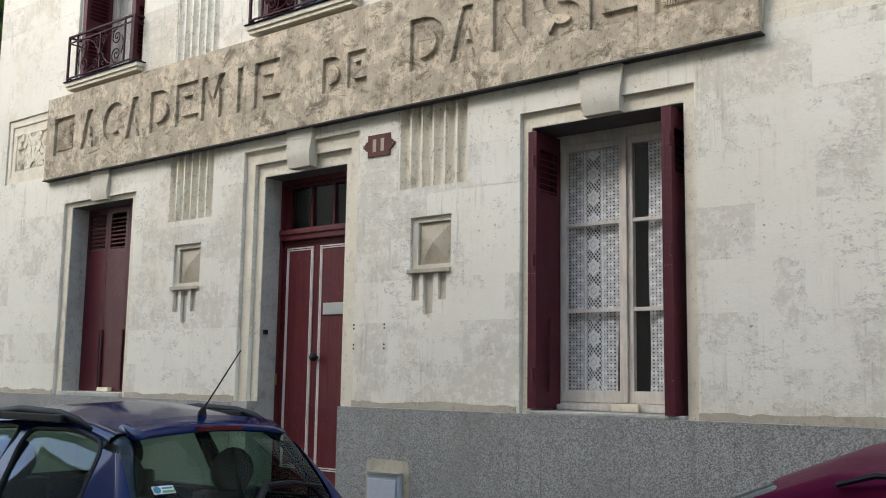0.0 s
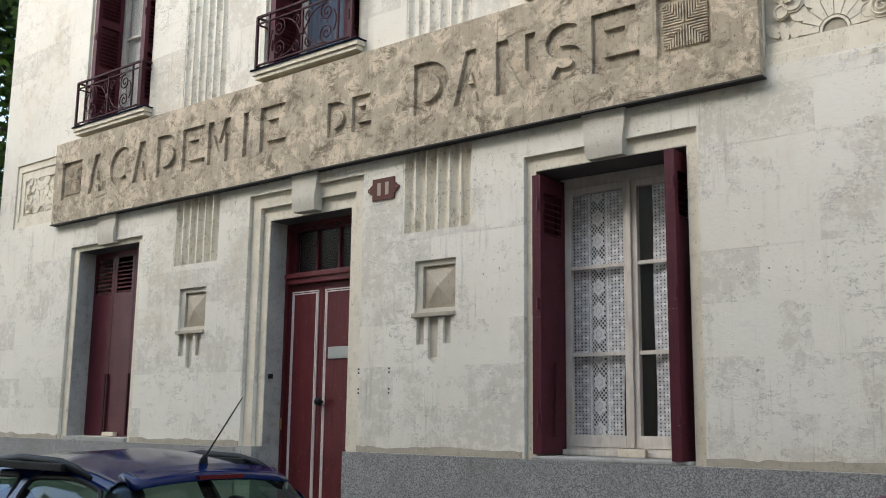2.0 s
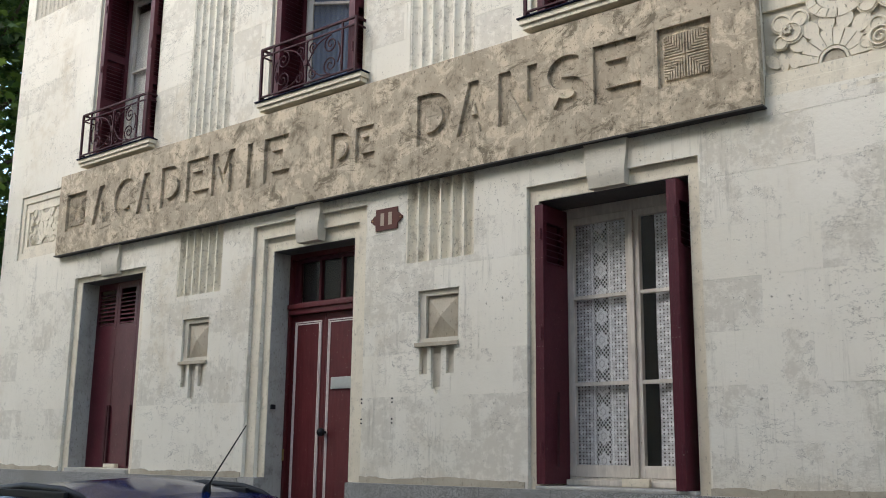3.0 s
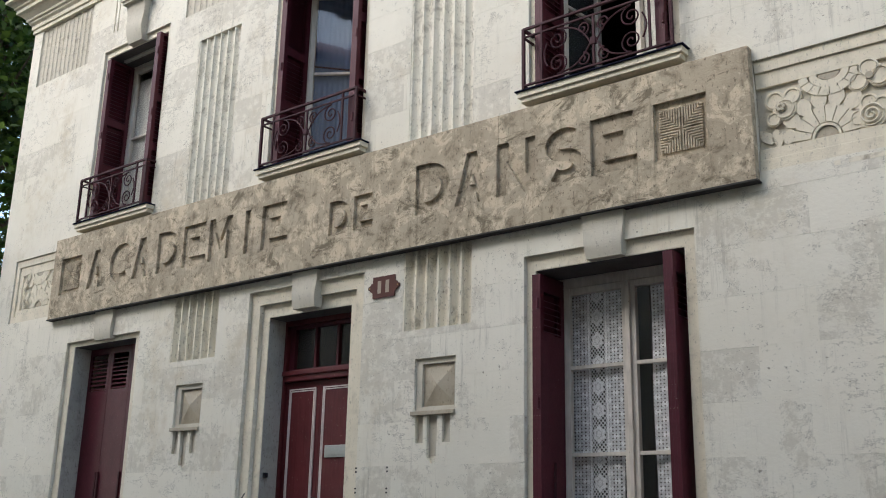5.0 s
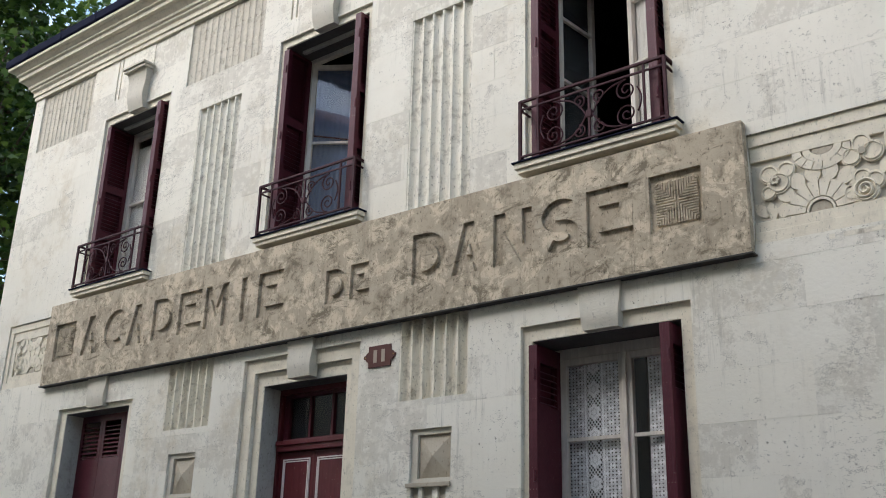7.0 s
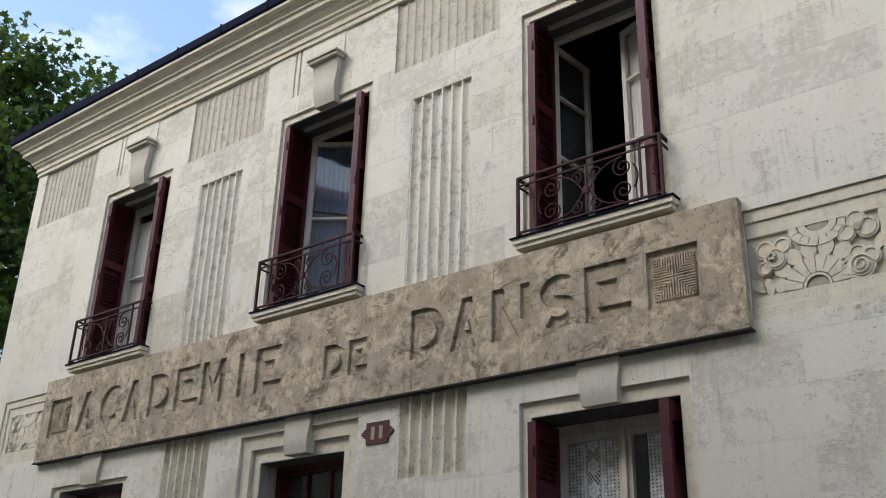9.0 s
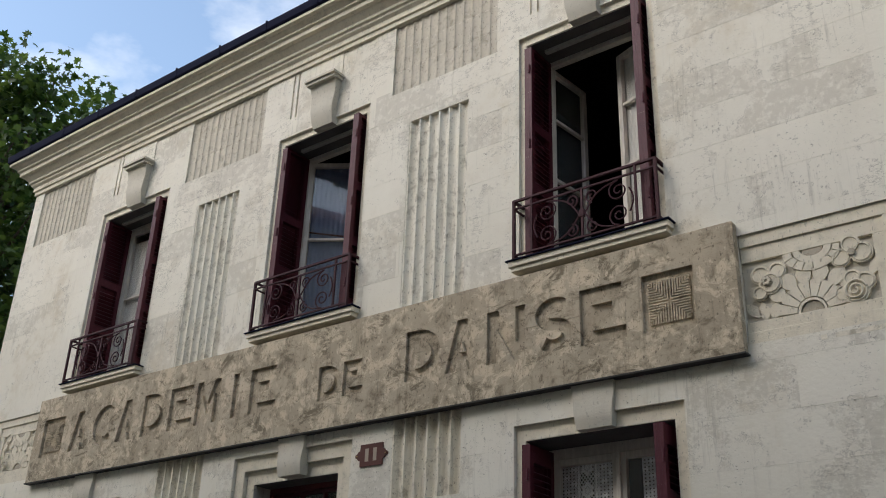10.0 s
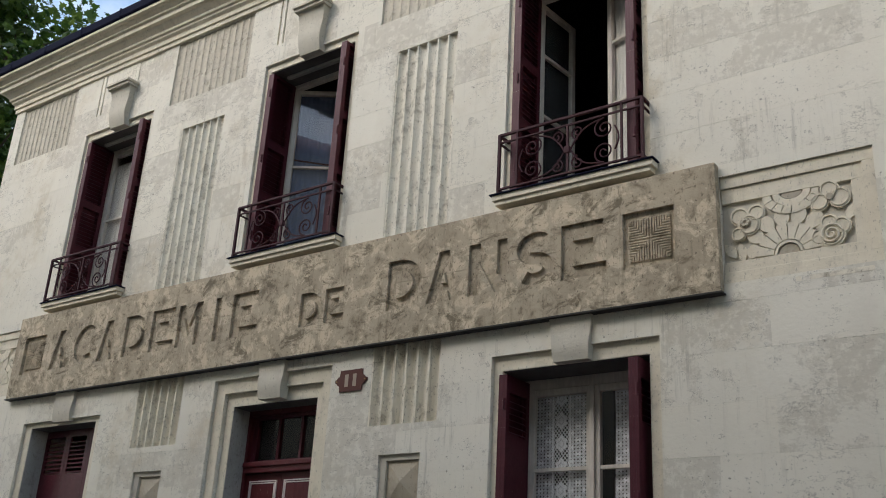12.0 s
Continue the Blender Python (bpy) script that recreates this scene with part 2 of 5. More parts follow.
def voile(name, color, alpha):
    w = Net(name)
    d = w.n.new("ShaderNodeBsdfDiffuse")
    d.inputs["Color"].default_value = (*color, 1)
    t = w.n.new("ShaderNodeBsdfTransparent")
    xs = w.n.new("ShaderNodeMixShader")
    w.put(xs.inputs[0], w.m("ADD", alpha, w.m("MULTIPLY", w.noise(1.0, 3, 0.5, w.scaled((25, 25, 2))), 0.2)))
    w.l.new(t.outputs[0], xs.inputs[1])
    w.l.new(d.outputs[0], xs.inputs[2])
    w.l.new(xs.outputs[0], w.out.inputs["Surface"])
    return w.mat


def leaf_material():
    w = Net("maple_leaves")
    g = w.n.new("ShaderNodeNewGeometry")
    r = g.outputs["Random Per Island"]
    col = w.mix(r, (0.014, 0.036, 0.010), (0.055, 0.095, 0.020))
    d = w.n.new("ShaderNodeBsdfPrincipled")
    w.put(d.inputs["Base Color"], col)
    d.inputs["Roughness"].default_value = 0.5
    t = w.n.new("ShaderNodeBsdfTranslucent")
    w.put(t.inputs["Color"], w.mix(r, (0.03, 0.08, 0.012), (0.15, 0.22, 0.035)))
    xs = w.n.new("ShaderNodeMixShader")
    xs.inputs[0].default_value = 0.42
    w.l.new(d.outputs[0], xs.inputs[1])
    w.l.new(t.outputs[0], xs.inputs[2])
    w.l.new(xs.outputs[0], w.out.inputs["Surface"])
    return w.mat


def plain(name, color, rough=0.6, metal=0.0, scale=20.0, coat=0.0, vary=0.25, spec=0.5):
    w = Net(name)
    a = w.noise(scale, 5, 0.6)
    return w.finish(w.mix(a, color, tuple(v * (1 - vary) for v in color)), w.m("ADD", rough, w.m("MULTIPLY", a, 0.08)), metal, coat=coat, spec=spec,
                    bump=a if rough > 0.3 else None, depth=0.001)


MAT_WALL = wall_paint()
MAT_BAND = stone("weathered_beige_stone", (0.465, 0.388, 0.275), (0.375, 0.308, 0.215), (0.16, 0.127, 0.08), 0.85, depth=0.007, blotch=0.9)
# the band's stone made slightly darker, for the sunk letter faces
MAT_LETTER = stone("darker_beige_stone", (0.43, 0.36, 0.258), (0.345, 0.285, 0.20), (0.14, 0.112, 0.07), 0.85, depth=0.006, blotch=0.85)
MAT_BARE = stone("bare_beige_stone", (0.47, 0.41, 0.31), (0.38, 0.33, 0.245), (0.25, 0.21, 0.15), 0.45)
MAT_TRIM = stone("cream_painted_stone", (0.76, 0.69, 0.54), (0.68, 0.61, 0.47), (0.36, 0.32, 0.24), 0.36)
MAT_KEY = stone("grey_cream_stone", (0.58, 0.535, 0.435), (0.51, 0.465, 0.37), (0.36, 0.335, 0.275), 0.25)
MAT_FLUTE = stone("worn_fluted_stone", (0.80, 0.74, 0.60), (0.72, 0.655, 0.515), (0.24, 0.195, 0.13), 0.62)
MAT_FLAKY = stone("flaking_white_fluted_stone", (0.80, 0.755, 0.64), (0.74, 0.69, 0.57), (0.26, 0.215, 0.15), 0.62)
MAT_FRIEZE = stone("unpainted_grey_beige_stone", (0.60, 0.545, 0.435), (0.52, 0.47, 0.37), (0.24, 0.205, 0.15), 0.62)
MAT_REVEAL = stone("grey_painted_stone", (0.43, 0.41, 0.37), (0.35, 0.335, 0.30), (0.15, 0.14, 0.12), 0.5)
# dark grey that paints the shade under the lintels
MAT_SOFFIT_SHADE = stone("soffit_shade_grey", (0.115, 0.108, 0.10), (0.085, 0.08, 0.074), (0.05, 0.047, 0.042), 0.4)
MAT_PLINTH = granite()
MAT_RED = painted("burgundy_paint", (0.098, 0.013, 0.016), 0.42, wear=0.35, grain=True)
MAT_SHUTTER = painted("dark_burgundy_paint", (0.075, 0.010, 0.018), 0.42, wear=0.35)
MAT_IRON = painted("burgundy_wrought_iron", (0.045, 0.009, 0.013), 0.6, wear=0.2)
MAT_FRAME = painted("flaking_white_joinery_paint", (0.68, 0.625, 0.54), 0.55, (0.27, 0.22, 0.165), 0.9, True)
MAT_PINK = painted("pale_pink_line_paint", (0.74, 0.64, 0.60), 0.5, (0.2, 0.05, 0.05), 0.6)
MAT_GLASS = glass("window_glass")
MAT_CARGLASS = glass("green_tinted_car_glass", (0.50, 0.64, 0.55), (0.50, 0.58, 0.70))
MAT_LACE = lace()
MAT_VOILE = voile("blue_grey_voile", (0.15, 0.19, 0.28), 0.80)
MAT_VOILE_W = voile("white_voile", (0.72, 0.70, 0.63), 0.78)
# thin grey net that imitates the grey reflection in a dirty pane
MAT_PANE_GREY = voile("grey_reflection_net", (0.15, 0.165, 0.16), 0.42)
MAT_SLATE = plain("dark_blue_slate", (0.010, 0.012, 0.030), 0.9, 0.0, 12, spec=0.12)
MAT_DRIP = plain("blackened_zinc", (0.045, 0.040, 0.035), 0.8, 0.0, 25)
# near-black, so the darkness of the unlit rooms sits in the colour
MAT_ROOM_GLOOM = plain("room_gloom_black", (0.032, 0.031, 0.030), 0.9, 0, 3)
MAT_FLOOR = plain("dark_floorboards", (0.10, 0.06, 0.035), 0.5, 0, 8)
MAT_METAL = plain("brushed_steel", (0.50, 0.51, 0.50), 0.35, 0.8, 40)
MAT_BLACK = plain("black_plastic", (0.012, 0.012, 0.014), 0.5, 0, 60, spec=0.22)
MAT_BRASS = plain("dull_brass", (0.40, 0.28, 0.11), 0.45, 0.8, 40)
MAT_PLAQUE = plain("brown_enamel", (0.105, 0.032, 0.022), 0.3, 0, 25)
MAT_BARS = plain("cream_enamel", (0.42, 0.34, 0.25), 0.4, 0, 30)
MAT_GREYBOX = plain("pale_grey_plastic", (0.47, 0.50, 0.55), 0.45, 0, 30)
MAT_WHITE = plain("white_print", (0.75, 0.77, 0.78), 0.5, 0, 30)
MAT_TEAL = plain("teal_print", (0.03, 0.22, 0.30), 0.5, 0, 30)
MAT_GREEN = plain("green_print", (0.12, 0.35, 0.12), 0.5, 0, 30)
MAT_BLUE = plain("dark_blue_car_paint", (0.004, 0.014, 0.075), 0.1, 0.0, 30, spec=0.25)
MAT_MAGENTA = plain("dark_raspberry_car_paint", (0.085, 0.005, 0.028), 0.35, 0.0, 30, spec=0.02)
MAT_SEAT = plain("charcoal_car_fabric", (0.035, 0.036, 0.038), 0.9, 0, 80)
MAT_REDGLASS = plain("dark_red_lamp", (0.10, 0.006, 0.008), 0.15, 0, 30)
MAT_BARK = stone("grey_brown_bark", (0.10, 0.075, 0.05), (0.07, 0.05, 0.035), (0.03, 0.025, 0.02), 0.6, 4.0, 0.02)
MAT_LEAF = leaf_material()
MAT_ASPHALT = plain("worn_asphalt", (0.055, 0.055, 0.057), 0.9, 0, 45)
MAT_PAVE = stone("grey_pavement", (0.12, 0.118, 0.113), (0.09, 0.088, 0.085), (0.06, 0.06, 0.057), 0.4, 2.0)
MAT_KERB = stone("granite_kerb", (0.30, 0.295, 0.285), (0.25, 0.245, 0.235), (0.14, 0.135, 0.13), 0.4, 3.0)
MAT_FAR = stone("cream_house_render", (0.36, 0.31, 0.23), (0.31, 0.26, 0.195), (0.22, 0.19, 0.145), 0.3)
MAT_TILE = stone("orange_roof_tiles", (0.34, 0.14, 0.07), (0.27, 0.11, 0.06), (0.15, 0.07, 0.045), 0.5, 3.0)


# ---- mesh helpers ----
def box(bm, x0, x1, y0, y1, z0, z1):
    v = [bm.verts.new(p) for p in ((x0, y0, z0), (x1, y0, z0), (x1, y1, z0), (x0, y1, z0), (x0, y0, z1), (x1, y0, z1), (x1, y1, z1), (x0, y1, z1))]
    for f in ((3, 2, 1, 0), (4, 5, 6, 7), (0, 1, 5, 4), (1, 2, 6, 5), (2, 3, 7, 6), (3, 0, 4, 7)):
        bm.faces.new([v[i] for i in f])
    return bm


def prism(bm, pts, y0, y1):
    """Extrudes a polygon of (x, z), counter-clockwise seen from the street, from y0 (front) to y1."""
    a = [bm.verts.new((x, y0, z)) for x, z in pts]
    b = [bm.verts.new((x, y1, z)) for x, z in pts]
    bm.faces.new(a)
    bm.faces.new(b[::-1])
    k = len(pts)
    for i in range(k):
        j = (i + 1) % k
        bm.faces.new((a[j], a[i], b[i], b[j]))
    return bm


def boxes(*rows):
    bm = bmesh.new()
    for r in rows:
        box(bm, *r)
    return bm


def tube(bm, pts, r, sides=6, closed=False):
    """A round bar along points; r may be one radius or one for each point."""
    pts = [Vector(p) for p in pts]
    k = len(pts)
    radii = r if isinstance(r, (list, tuple)) else [r] * k
    rings, last = [], None
    for i, p in enumerate(pts):
        a = pts[i - 1] if i or closed else p
        b = pts[(i + 1) % k] if i < k - 1 or closed else p
        d = (b - a).normalized()
        up = last if last is not None else (Vector((0, 1, 0)) if abs(d.y) < 0.9 else Vector((1, 0, 0)))
        u = (up - d * up.dot(d)).normalized()
        last = u
        v = d.cross(u)
        rings.append([bm.verts.new(p + radii[i] * (math.cos(2 * math.pi * s / sides) * u + math.sin(2 * math.pi * s / sides) * v)) for s in range(sides)])
    for i in range(k if closed else k - 1):
        a, b = rings[i], rings[(i + 1) % k]
        for s in range(sides):
            bm.faces.new((a[s], a[(s + 1) % sides], b[(s + 1) % sides], b[s]))
    if not closed:
        bm.faces.new(rings[0][::-1])
        bm.faces.new(rings[-1])
    return bm


def mesh_of(name, bm, material, smooth=False):
    bmesh.ops.recalc_face_normals(bm, faces=bm.faces)
    me = bpy.data.meshes.new(name)
    bm.to_mesh(me)
    bm.free()
    me.materials.append(material)
    if smooth:
        for f in me.polygons:
            f.use_smooth = True
    return me


def part(name, bm, material, parent=None, label="", smooth=False, bevel=0.0):
    if bevel:
        bmesh.ops.recalc_face_normals(bm, faces=bm.faces)
        bmesh.ops.bevel(bm, geom=list(bm.edges), offset=bevel, segments=2, affect="EDGES", profile=0.6)
    ob = new(name, mesh_of(name, bm, material, smooth))
    if parent:
        ob.parent = parent
    if label:
        ob["label"] = label
    return ob


def share(name, me, parent, m):
    ob = new(name, me)
    ob.parent = parent
    ob.matrix_basis = m
    return ob


def thing(name, label, category, at=(0, 0, 0), group="", kind=""):
    ob = new(name)
    ob.location = at
    return tagged(ob, label, category, group, kind)


def carve(ob, bm):
    """Cuts the closed shapes in bm out of ob's mesh."""
    tool = new("tool", mesh_of("tool", bm, MAT_WALL))
    mod = ob.modifiers.new("cut", "BOOLEAN")
    mod.operation, mod.solver, mod.object = "DIFFERENCE", "EXACT", tool
    bpy.context.view_layer.update()
    me = bpy.data.meshes.new_from_object(ob.evaluated_get(bpy.context.evaluated_depsgraph_get()))
    ob.modifiers.clear()
    ob.data = me
    bpy.data.objects.remove(tool)
    return ob


# ---- the house ----
LEFT, RIGHT, TOP = -7.79, 7.5, 7.72
WINDOWS_UP = (-5.47, -2.49, 0.425)
UP_HALF, UP_TOP, UP_SILL = 0.555, 6.83, 4.80
COURSES = [1.45 + 0.322 * i for i in range(1, 20)]

wall = part("wall_front", boxes((LEFT, RIGHT, 0, 0.44, 0, TOP)), MAT_WALL)
tagged(wall, "off-white painted stone house front, flaking and rain-streaked", "wall", kind="structure")
# stepped surrounds, sunk panels and slots
c = bmesh.new()
for mid in WINDOWS_UP:
    box(c, mid - 0.615, mid + 0.615, -0.1, 0.035, 4.5, 6.905)
box(c, -0.237, 1.069, -0.1, 0.04, 1.44, 3.545)
box(c, -6.135, -4.83, -0.1, 0.04, 1.44, 3.48)
box(c, -3.205, -1.80, -0.1, 0.04, 0.2, 3.655)
for mid in (-1.04, -3.966):
    box(c, mid - 0.197, mid + 0.197, -0.1, 0.05, 2.49, 2.888)
    box(c, mid - 0.175, mid - 0.10, -0.1, 0.035, 2.255, 2.462)
    box(c, mid + 0.08, mid + 0.155, -0.1, 0.035, 2.255, 2.462)
    prism(c, [(mid - 0.06, 2.15), (mid - 0.01, 2.10), (mid + 0.03, 2.15), (mid + 0.035, 2.462), (mid - 0.065, 2.462)], -0.1, 0.035)
    box(c, mid - 0.335, mid + 0.335, -0.1, 0.056, 3.115, 3.80)
    box(c, mid - 0.33, mid + 0.33, -0.1, 0.046, 4.60, 6.505)
for x0, x1 in ((1.515, 2.49), (-7.45, -6.475)):
    box(c, x0, x1, -0.1, 0.0562, 3.825, 4.58)
for x0, x1 in ((-7.59, -6.45), (-4.592, -3.385), (-1.60, -0.415)):
    box(c, x0, x1, -0.1, 0.027, 6.875, 7.66)
for mid in WINDOWS_UP:
    for dx in (-0.50, -0.43):
        box(c, mid + dx, mid + dx + 0.025, -0.1, 0.02, 7.12, 7.66)
    box(c, mid + 0.20, mid + 0.62, -0.1, 0.008, 7.13, 7.66)
carve(wall, c)
c = boxes((-3.09, -1.915, -0.1, 0.08, 0.2, 3.535))
box(c, -0.165, 0.98, -0.1, 1, 1.47, 3.437)
box(c, -6.03, -4.93, -0.1, 1, 1.49, 3.43)
for mid in WINDOWS_UP:
    box(c, mid - UP_HALF, mid + UP_HALF, -0.1, 1, UP_SILL, UP_TOP)
carve(wall, c)
carve(wall, boxes((-3.0, -2.0, -0.1, 1, 0.3, 3.42)))
# beige-painted faces of the stepped surrounds


def surround(mid, half_out, half_in, z0, z_in, z_out, y):
    p = thing("surround", "cream-beige painted stepped stone surround of an opening", "surround", group="surrounds", kind="structure")
    for side in (-1, 1):
        x0, x1 = sorted((mid + side * (half_out - 0.001), mid + side * half_in))
        part("jamb_facing", boxes((x0, x1, y - 0.005, y + 0.02, z0, z_out - 0.001)), MAT_TRIM, p)
    part("head_facing", boxes((mid - half_in, mid + half_in, y - 0.005, y + 0.02, z_in, z_out - 0.001)), MAT_TRIM, p)


surround(0.416, 0.652, 0.5735, 1.452, 3.438, 3.545, 0.04)
surround(-5.4825, 0.652, 0.5515, 1.452, 3.431, 3.48, 0.04)
surround(-2.5025, 0.702, 0.5885, 1.452, 3.536, 3.655, 0.04)
surround(-2.5, 0.588, 0.5005, 1.461, 3.421, 3.535, 0.08)
for mid in WINDOWS_UP:
    surround(mid, 0.615, 0.5555, 4.802, 6.831, 6.905, 0.035)
# block joints: level lines, then upright ones
c = bmesh.new()
for z in COURSES:
    if not 3.74 < z < 4.7 and z < 6.75:
        box(c, LEFT - 0.1, RIGHT + 0.1, -0.1, 0.0025, z - 0.0013, z + 0.0013)
carve(wall, c)
rng = random.Random(4)
c = bmesh.new()
for row, z in enumerate([1.45] + COURSES[:-1]):
    if 3.6 < z < 4.65 or z > 6.8:
        continue
    x = LEFT + 0.3 + 0.36 * (row % 2)
    while x < 6:
        if rng.random() < 0.45:
            box(c, x, x + 0.0025, -0.1, 0.0025, z + 0.01, z + 0.312)
        x += 0.72 + rng.uniform(-0.08, 0.08)
carve(wall, c)

side = part("wall_side", boxes((LEFT, LEFT + 0.38, 0.38, 7.0, 0, TOP), (RIGHT - 0.38, RIGHT, 0.38, 7.0, 0, TOP), (LEFT, RIGHT, 7.0, 7.3, 0, TOP)), MAT_WALL)
tagged(side, "off-white painted side and back walls of the house", "wall", kind="structure")
# inner walls and ceiling are coloured near-black to stand for unlit rooms
rooms = part("wall_inner", boxes((LEFT + 0.38, RIGHT - 0.38, 3.6, 3.75, 0.5, TOP), (-4.1, -3.95, 0.38, 3.6, 0.5, TOP), (-1.2, -1.05, 0.38, 3.6, 0.5, TOP), (2.0, 2.15, 0.38, 3.6, 0.5, TOP)), MAT_ROOM_GLOOM)
tagged(rooms, "plain inner walls of the rooms, gloom put into their near-black colour", "wall", kind="structure")
floor = part("floor", boxes((LEFT + 0.38, RIGHT - 0.38, 0.38, 7.0, 0.35, 0.5), (LEFT + 0.38, RIGHT - 0.38, 0.38, 7.0, 4.2, 4.6)), MAT_FLOOR)
tagged(floor, "dark wooden floors of both storeys", "floor", kind="structure")
ceiling = part("ceiling", boxes((LEFT + 0.38, RIGHT - 0.38, 0.38, 7.0, TOP - 0.12, TOP)), MAT_ROOM_GLOOM)
tagged(ceiling, "plain ceiling over the upper rooms, gloom put into its near-black colour", "ceiling", kind="structure")

# plinth of pebbled render in slabs
plinth = thing("plinth", "grey pebble-faced plinth under the painted wall", "plinth", kind="structure")
for x0, x1 in ((LEFT - 0.04, -6.0), (-5.998, -4.6), (-4.598, -3.21), (-1.915, -1.275), (-1.273, -0.62), (-0.618, -0.03), (-0.028, 0.62), (0.622, 1.3), (1.302, 2.6), (2.604, 4.2), (4.204, 5.8), (5.804, RIGHT + 0.04)):
    part("slab", boxes((x0, x1, -0.045, 0.0, 0.0, 1.45)), MAT_PLINTH, plinth, bevel=0.002)
part("door_side", boxes((-3.206, -2.994, -0.04, 0.268, 0.0, 1.46)), MAT_REVEAL, plinth, "smooth dark grey block beside the door")

# ragged strip of bare mortar above the plinth
rng = random.Random(8)
for x0, x1 in ((LEFT, -6.14), (-4.83, -3.21), (-1.80, -0.24), (1.07, RIGHT)):
    xs = np.arange(x0, x1, 0.035)
    hs = [0.025 + 0.05 * (noise.noise((x * 1.7, 3, 0)) * 0.5 + 0.5) + 0.022 * noise.noise((x * 7, 1, 0)) + 0.01 * noise.noise((x * 25, 1, 0)) for x in xs]
    pts = [(float(x), 1.4505 + float(h)) for x, h in zip(xs, hs)]
    b = prism(bmesh.new(), [(float(xs[0]), 1.452), (float(xs[-1]), 1.452)] + pts[::-1], -0.010, 0.0)
    tagged(part("mortar_strip", b, MAT_BARE), "crumbling strip of bare mortar above the plinth", "mortar", "mortar strips", "structure")

# ---- the lettered band ----
BAND_Y = -0.07
band = part("sign_band", boxes((-6.48, 1.52, BAND_Y, 0.0, 3.76, 4.665)), MAT_BAND, bevel=0.0035)
part("drip_edge", boxes((-6.49, 1.53, BAND_Y - 0.008, 0.0, 3.749, 3.7595)), MAT_DRIP, band, "thin dark drip edge under the band")
tagged(band, "weathered beige stone band with incised capital letters", "sign", kind="structure")


def arc(cx, cz, rx, rz, a0, a1, w, k=14):
    out, inn = [], []
    for i in range(k + 1):
        a = radians(a0 + (a1 - a0) * i / k)
        out.append((cx + rx * math.cos(a), cz + rz * math.sin(a)))
        inn.append((cx + (rx - w) * math.cos(a), cz + (rz - w) * math.sin(a)))
    return out + inn[::-1]


def glyph(ch, x, z, wd, h):
    """One capital as a single outline (with a second one for the hole of a D or an A's gap), in a box wd x h."""
    s = 0.225 * h
    if ch == "I":
        return [[(x, z), (x + wd, z), (x + wd, z + h), (x, z + h)]]
    if ch == "E":
        m = z + 0.46 * h
        return [[(x, z), (x + wd, z), (x + wd, z + s), (x + s, z + s), (x + s, m), (x + 0.72 * wd, m), (x + 0.72 * wd, m + s), (x + s, m + s),
                 (x + s, z + h - s), (x + wd * 0.93, z + h - s), (x + wd * 0.93, z + h), (x, z + h)]]
    if ch == "D":
        rx = wd * 0.66
        cx = x + wd - rx
        bowl = arc(cx, z + h / 2, rx, h / 2, -90, 90, s, 18)
        k = len(bowl) // 2
        return [[(x, z), (x + s, z), (x + s, z + h), (x, z + h)], bowl[:k] + [(x + s * 0.5, z + h), (x + s * 0.5, z + h - s)] + bowl[k:] + [(x + s * 0.5, z + s), (x + s * 0.5, z)]]
    if ch == "C":
        return [arc(x + wd * 0.56, z + h / 2, wd * 0.56, h / 2, 48, 312, s, 22)]
    if ch == "A":
        q, t = wd / 2, s * 1.02
        return [[(x, z), (x + t, z), (x + q + t / 2, z + h), (x + q - t / 2, z + h)], [(x + wd - t, z), (x + wd, z), (x + q + t / 2, z + h), (x + q - t / 2, z + h)],
                [(x + q * 0.4, z + 0.2 * h), (x + wd - q * 0.4, z + 0.2 * h), (x + wd - q * 0.5, z + 0.36 * h), (x + q * 0.5, z + 0.36 * h)]]
    if ch == "M":
        t = s * 0.85
        return [[(x, z), (x + t, z), (x + t, z + h * 0.68), (x + wd / 2, z + 0.22 * h), (x + wd - t, z + h * 0.68), (x + wd - t, z), (x + wd, z), (x + wd, z + h), (x + wd - t, z + h), (x + wd / 2, z + 0.47 * h), (x + t, z + h), (x, z + h)]]
    if ch == "N":
        t = s * 0.95
        return [[(x, z), (x + t, z), (x + t, z + h), (x, z + h)], [(x + wd - t, z), (x + wd, z), (x + wd, z + h), (x + wd - t, z + h)],
                [(x + 0.003, z + h), (x + wd - t * 1.15, z), (x + wd - 0.003, z), (x + t * 1.15, z + h)]]
    if ch == "S":
        mid_pts, k = [], 26
        r = h * 0.25 - s * 0.25
        for i in range(k + 1):
            u = i / k
            if u < 0.5:
                a = radians(40 + 230 * u * 2)
                mid_pts.append((x + wd / 2 + (wd / 2 - s / 2) * math.cos(a), z + h - s / 2 - r + r * math.sin(a)))
            else:
                a = radians(90 - 230 * (u - 0.5) * 2)
                mid_pts.append((x + wd / 2 + (wd / 2 - s / 2) * math.cos(a), z + s / 2 + r + r * math.sin(a)))
        left, right = [], []
        for i, p in enumerate(mid_pts):
            a, b = Vector(mid_pts[max(i - 1, 0)]), Vector(mid_pts[min(i + 1, k)])
            d = (b - a).normalized() * s / 2
            left.append((p[0] - d.y, p[1] + d.x))
            right.append((p[0] + d.y, p[1] - d.x))
        return [right + left[::-1]]


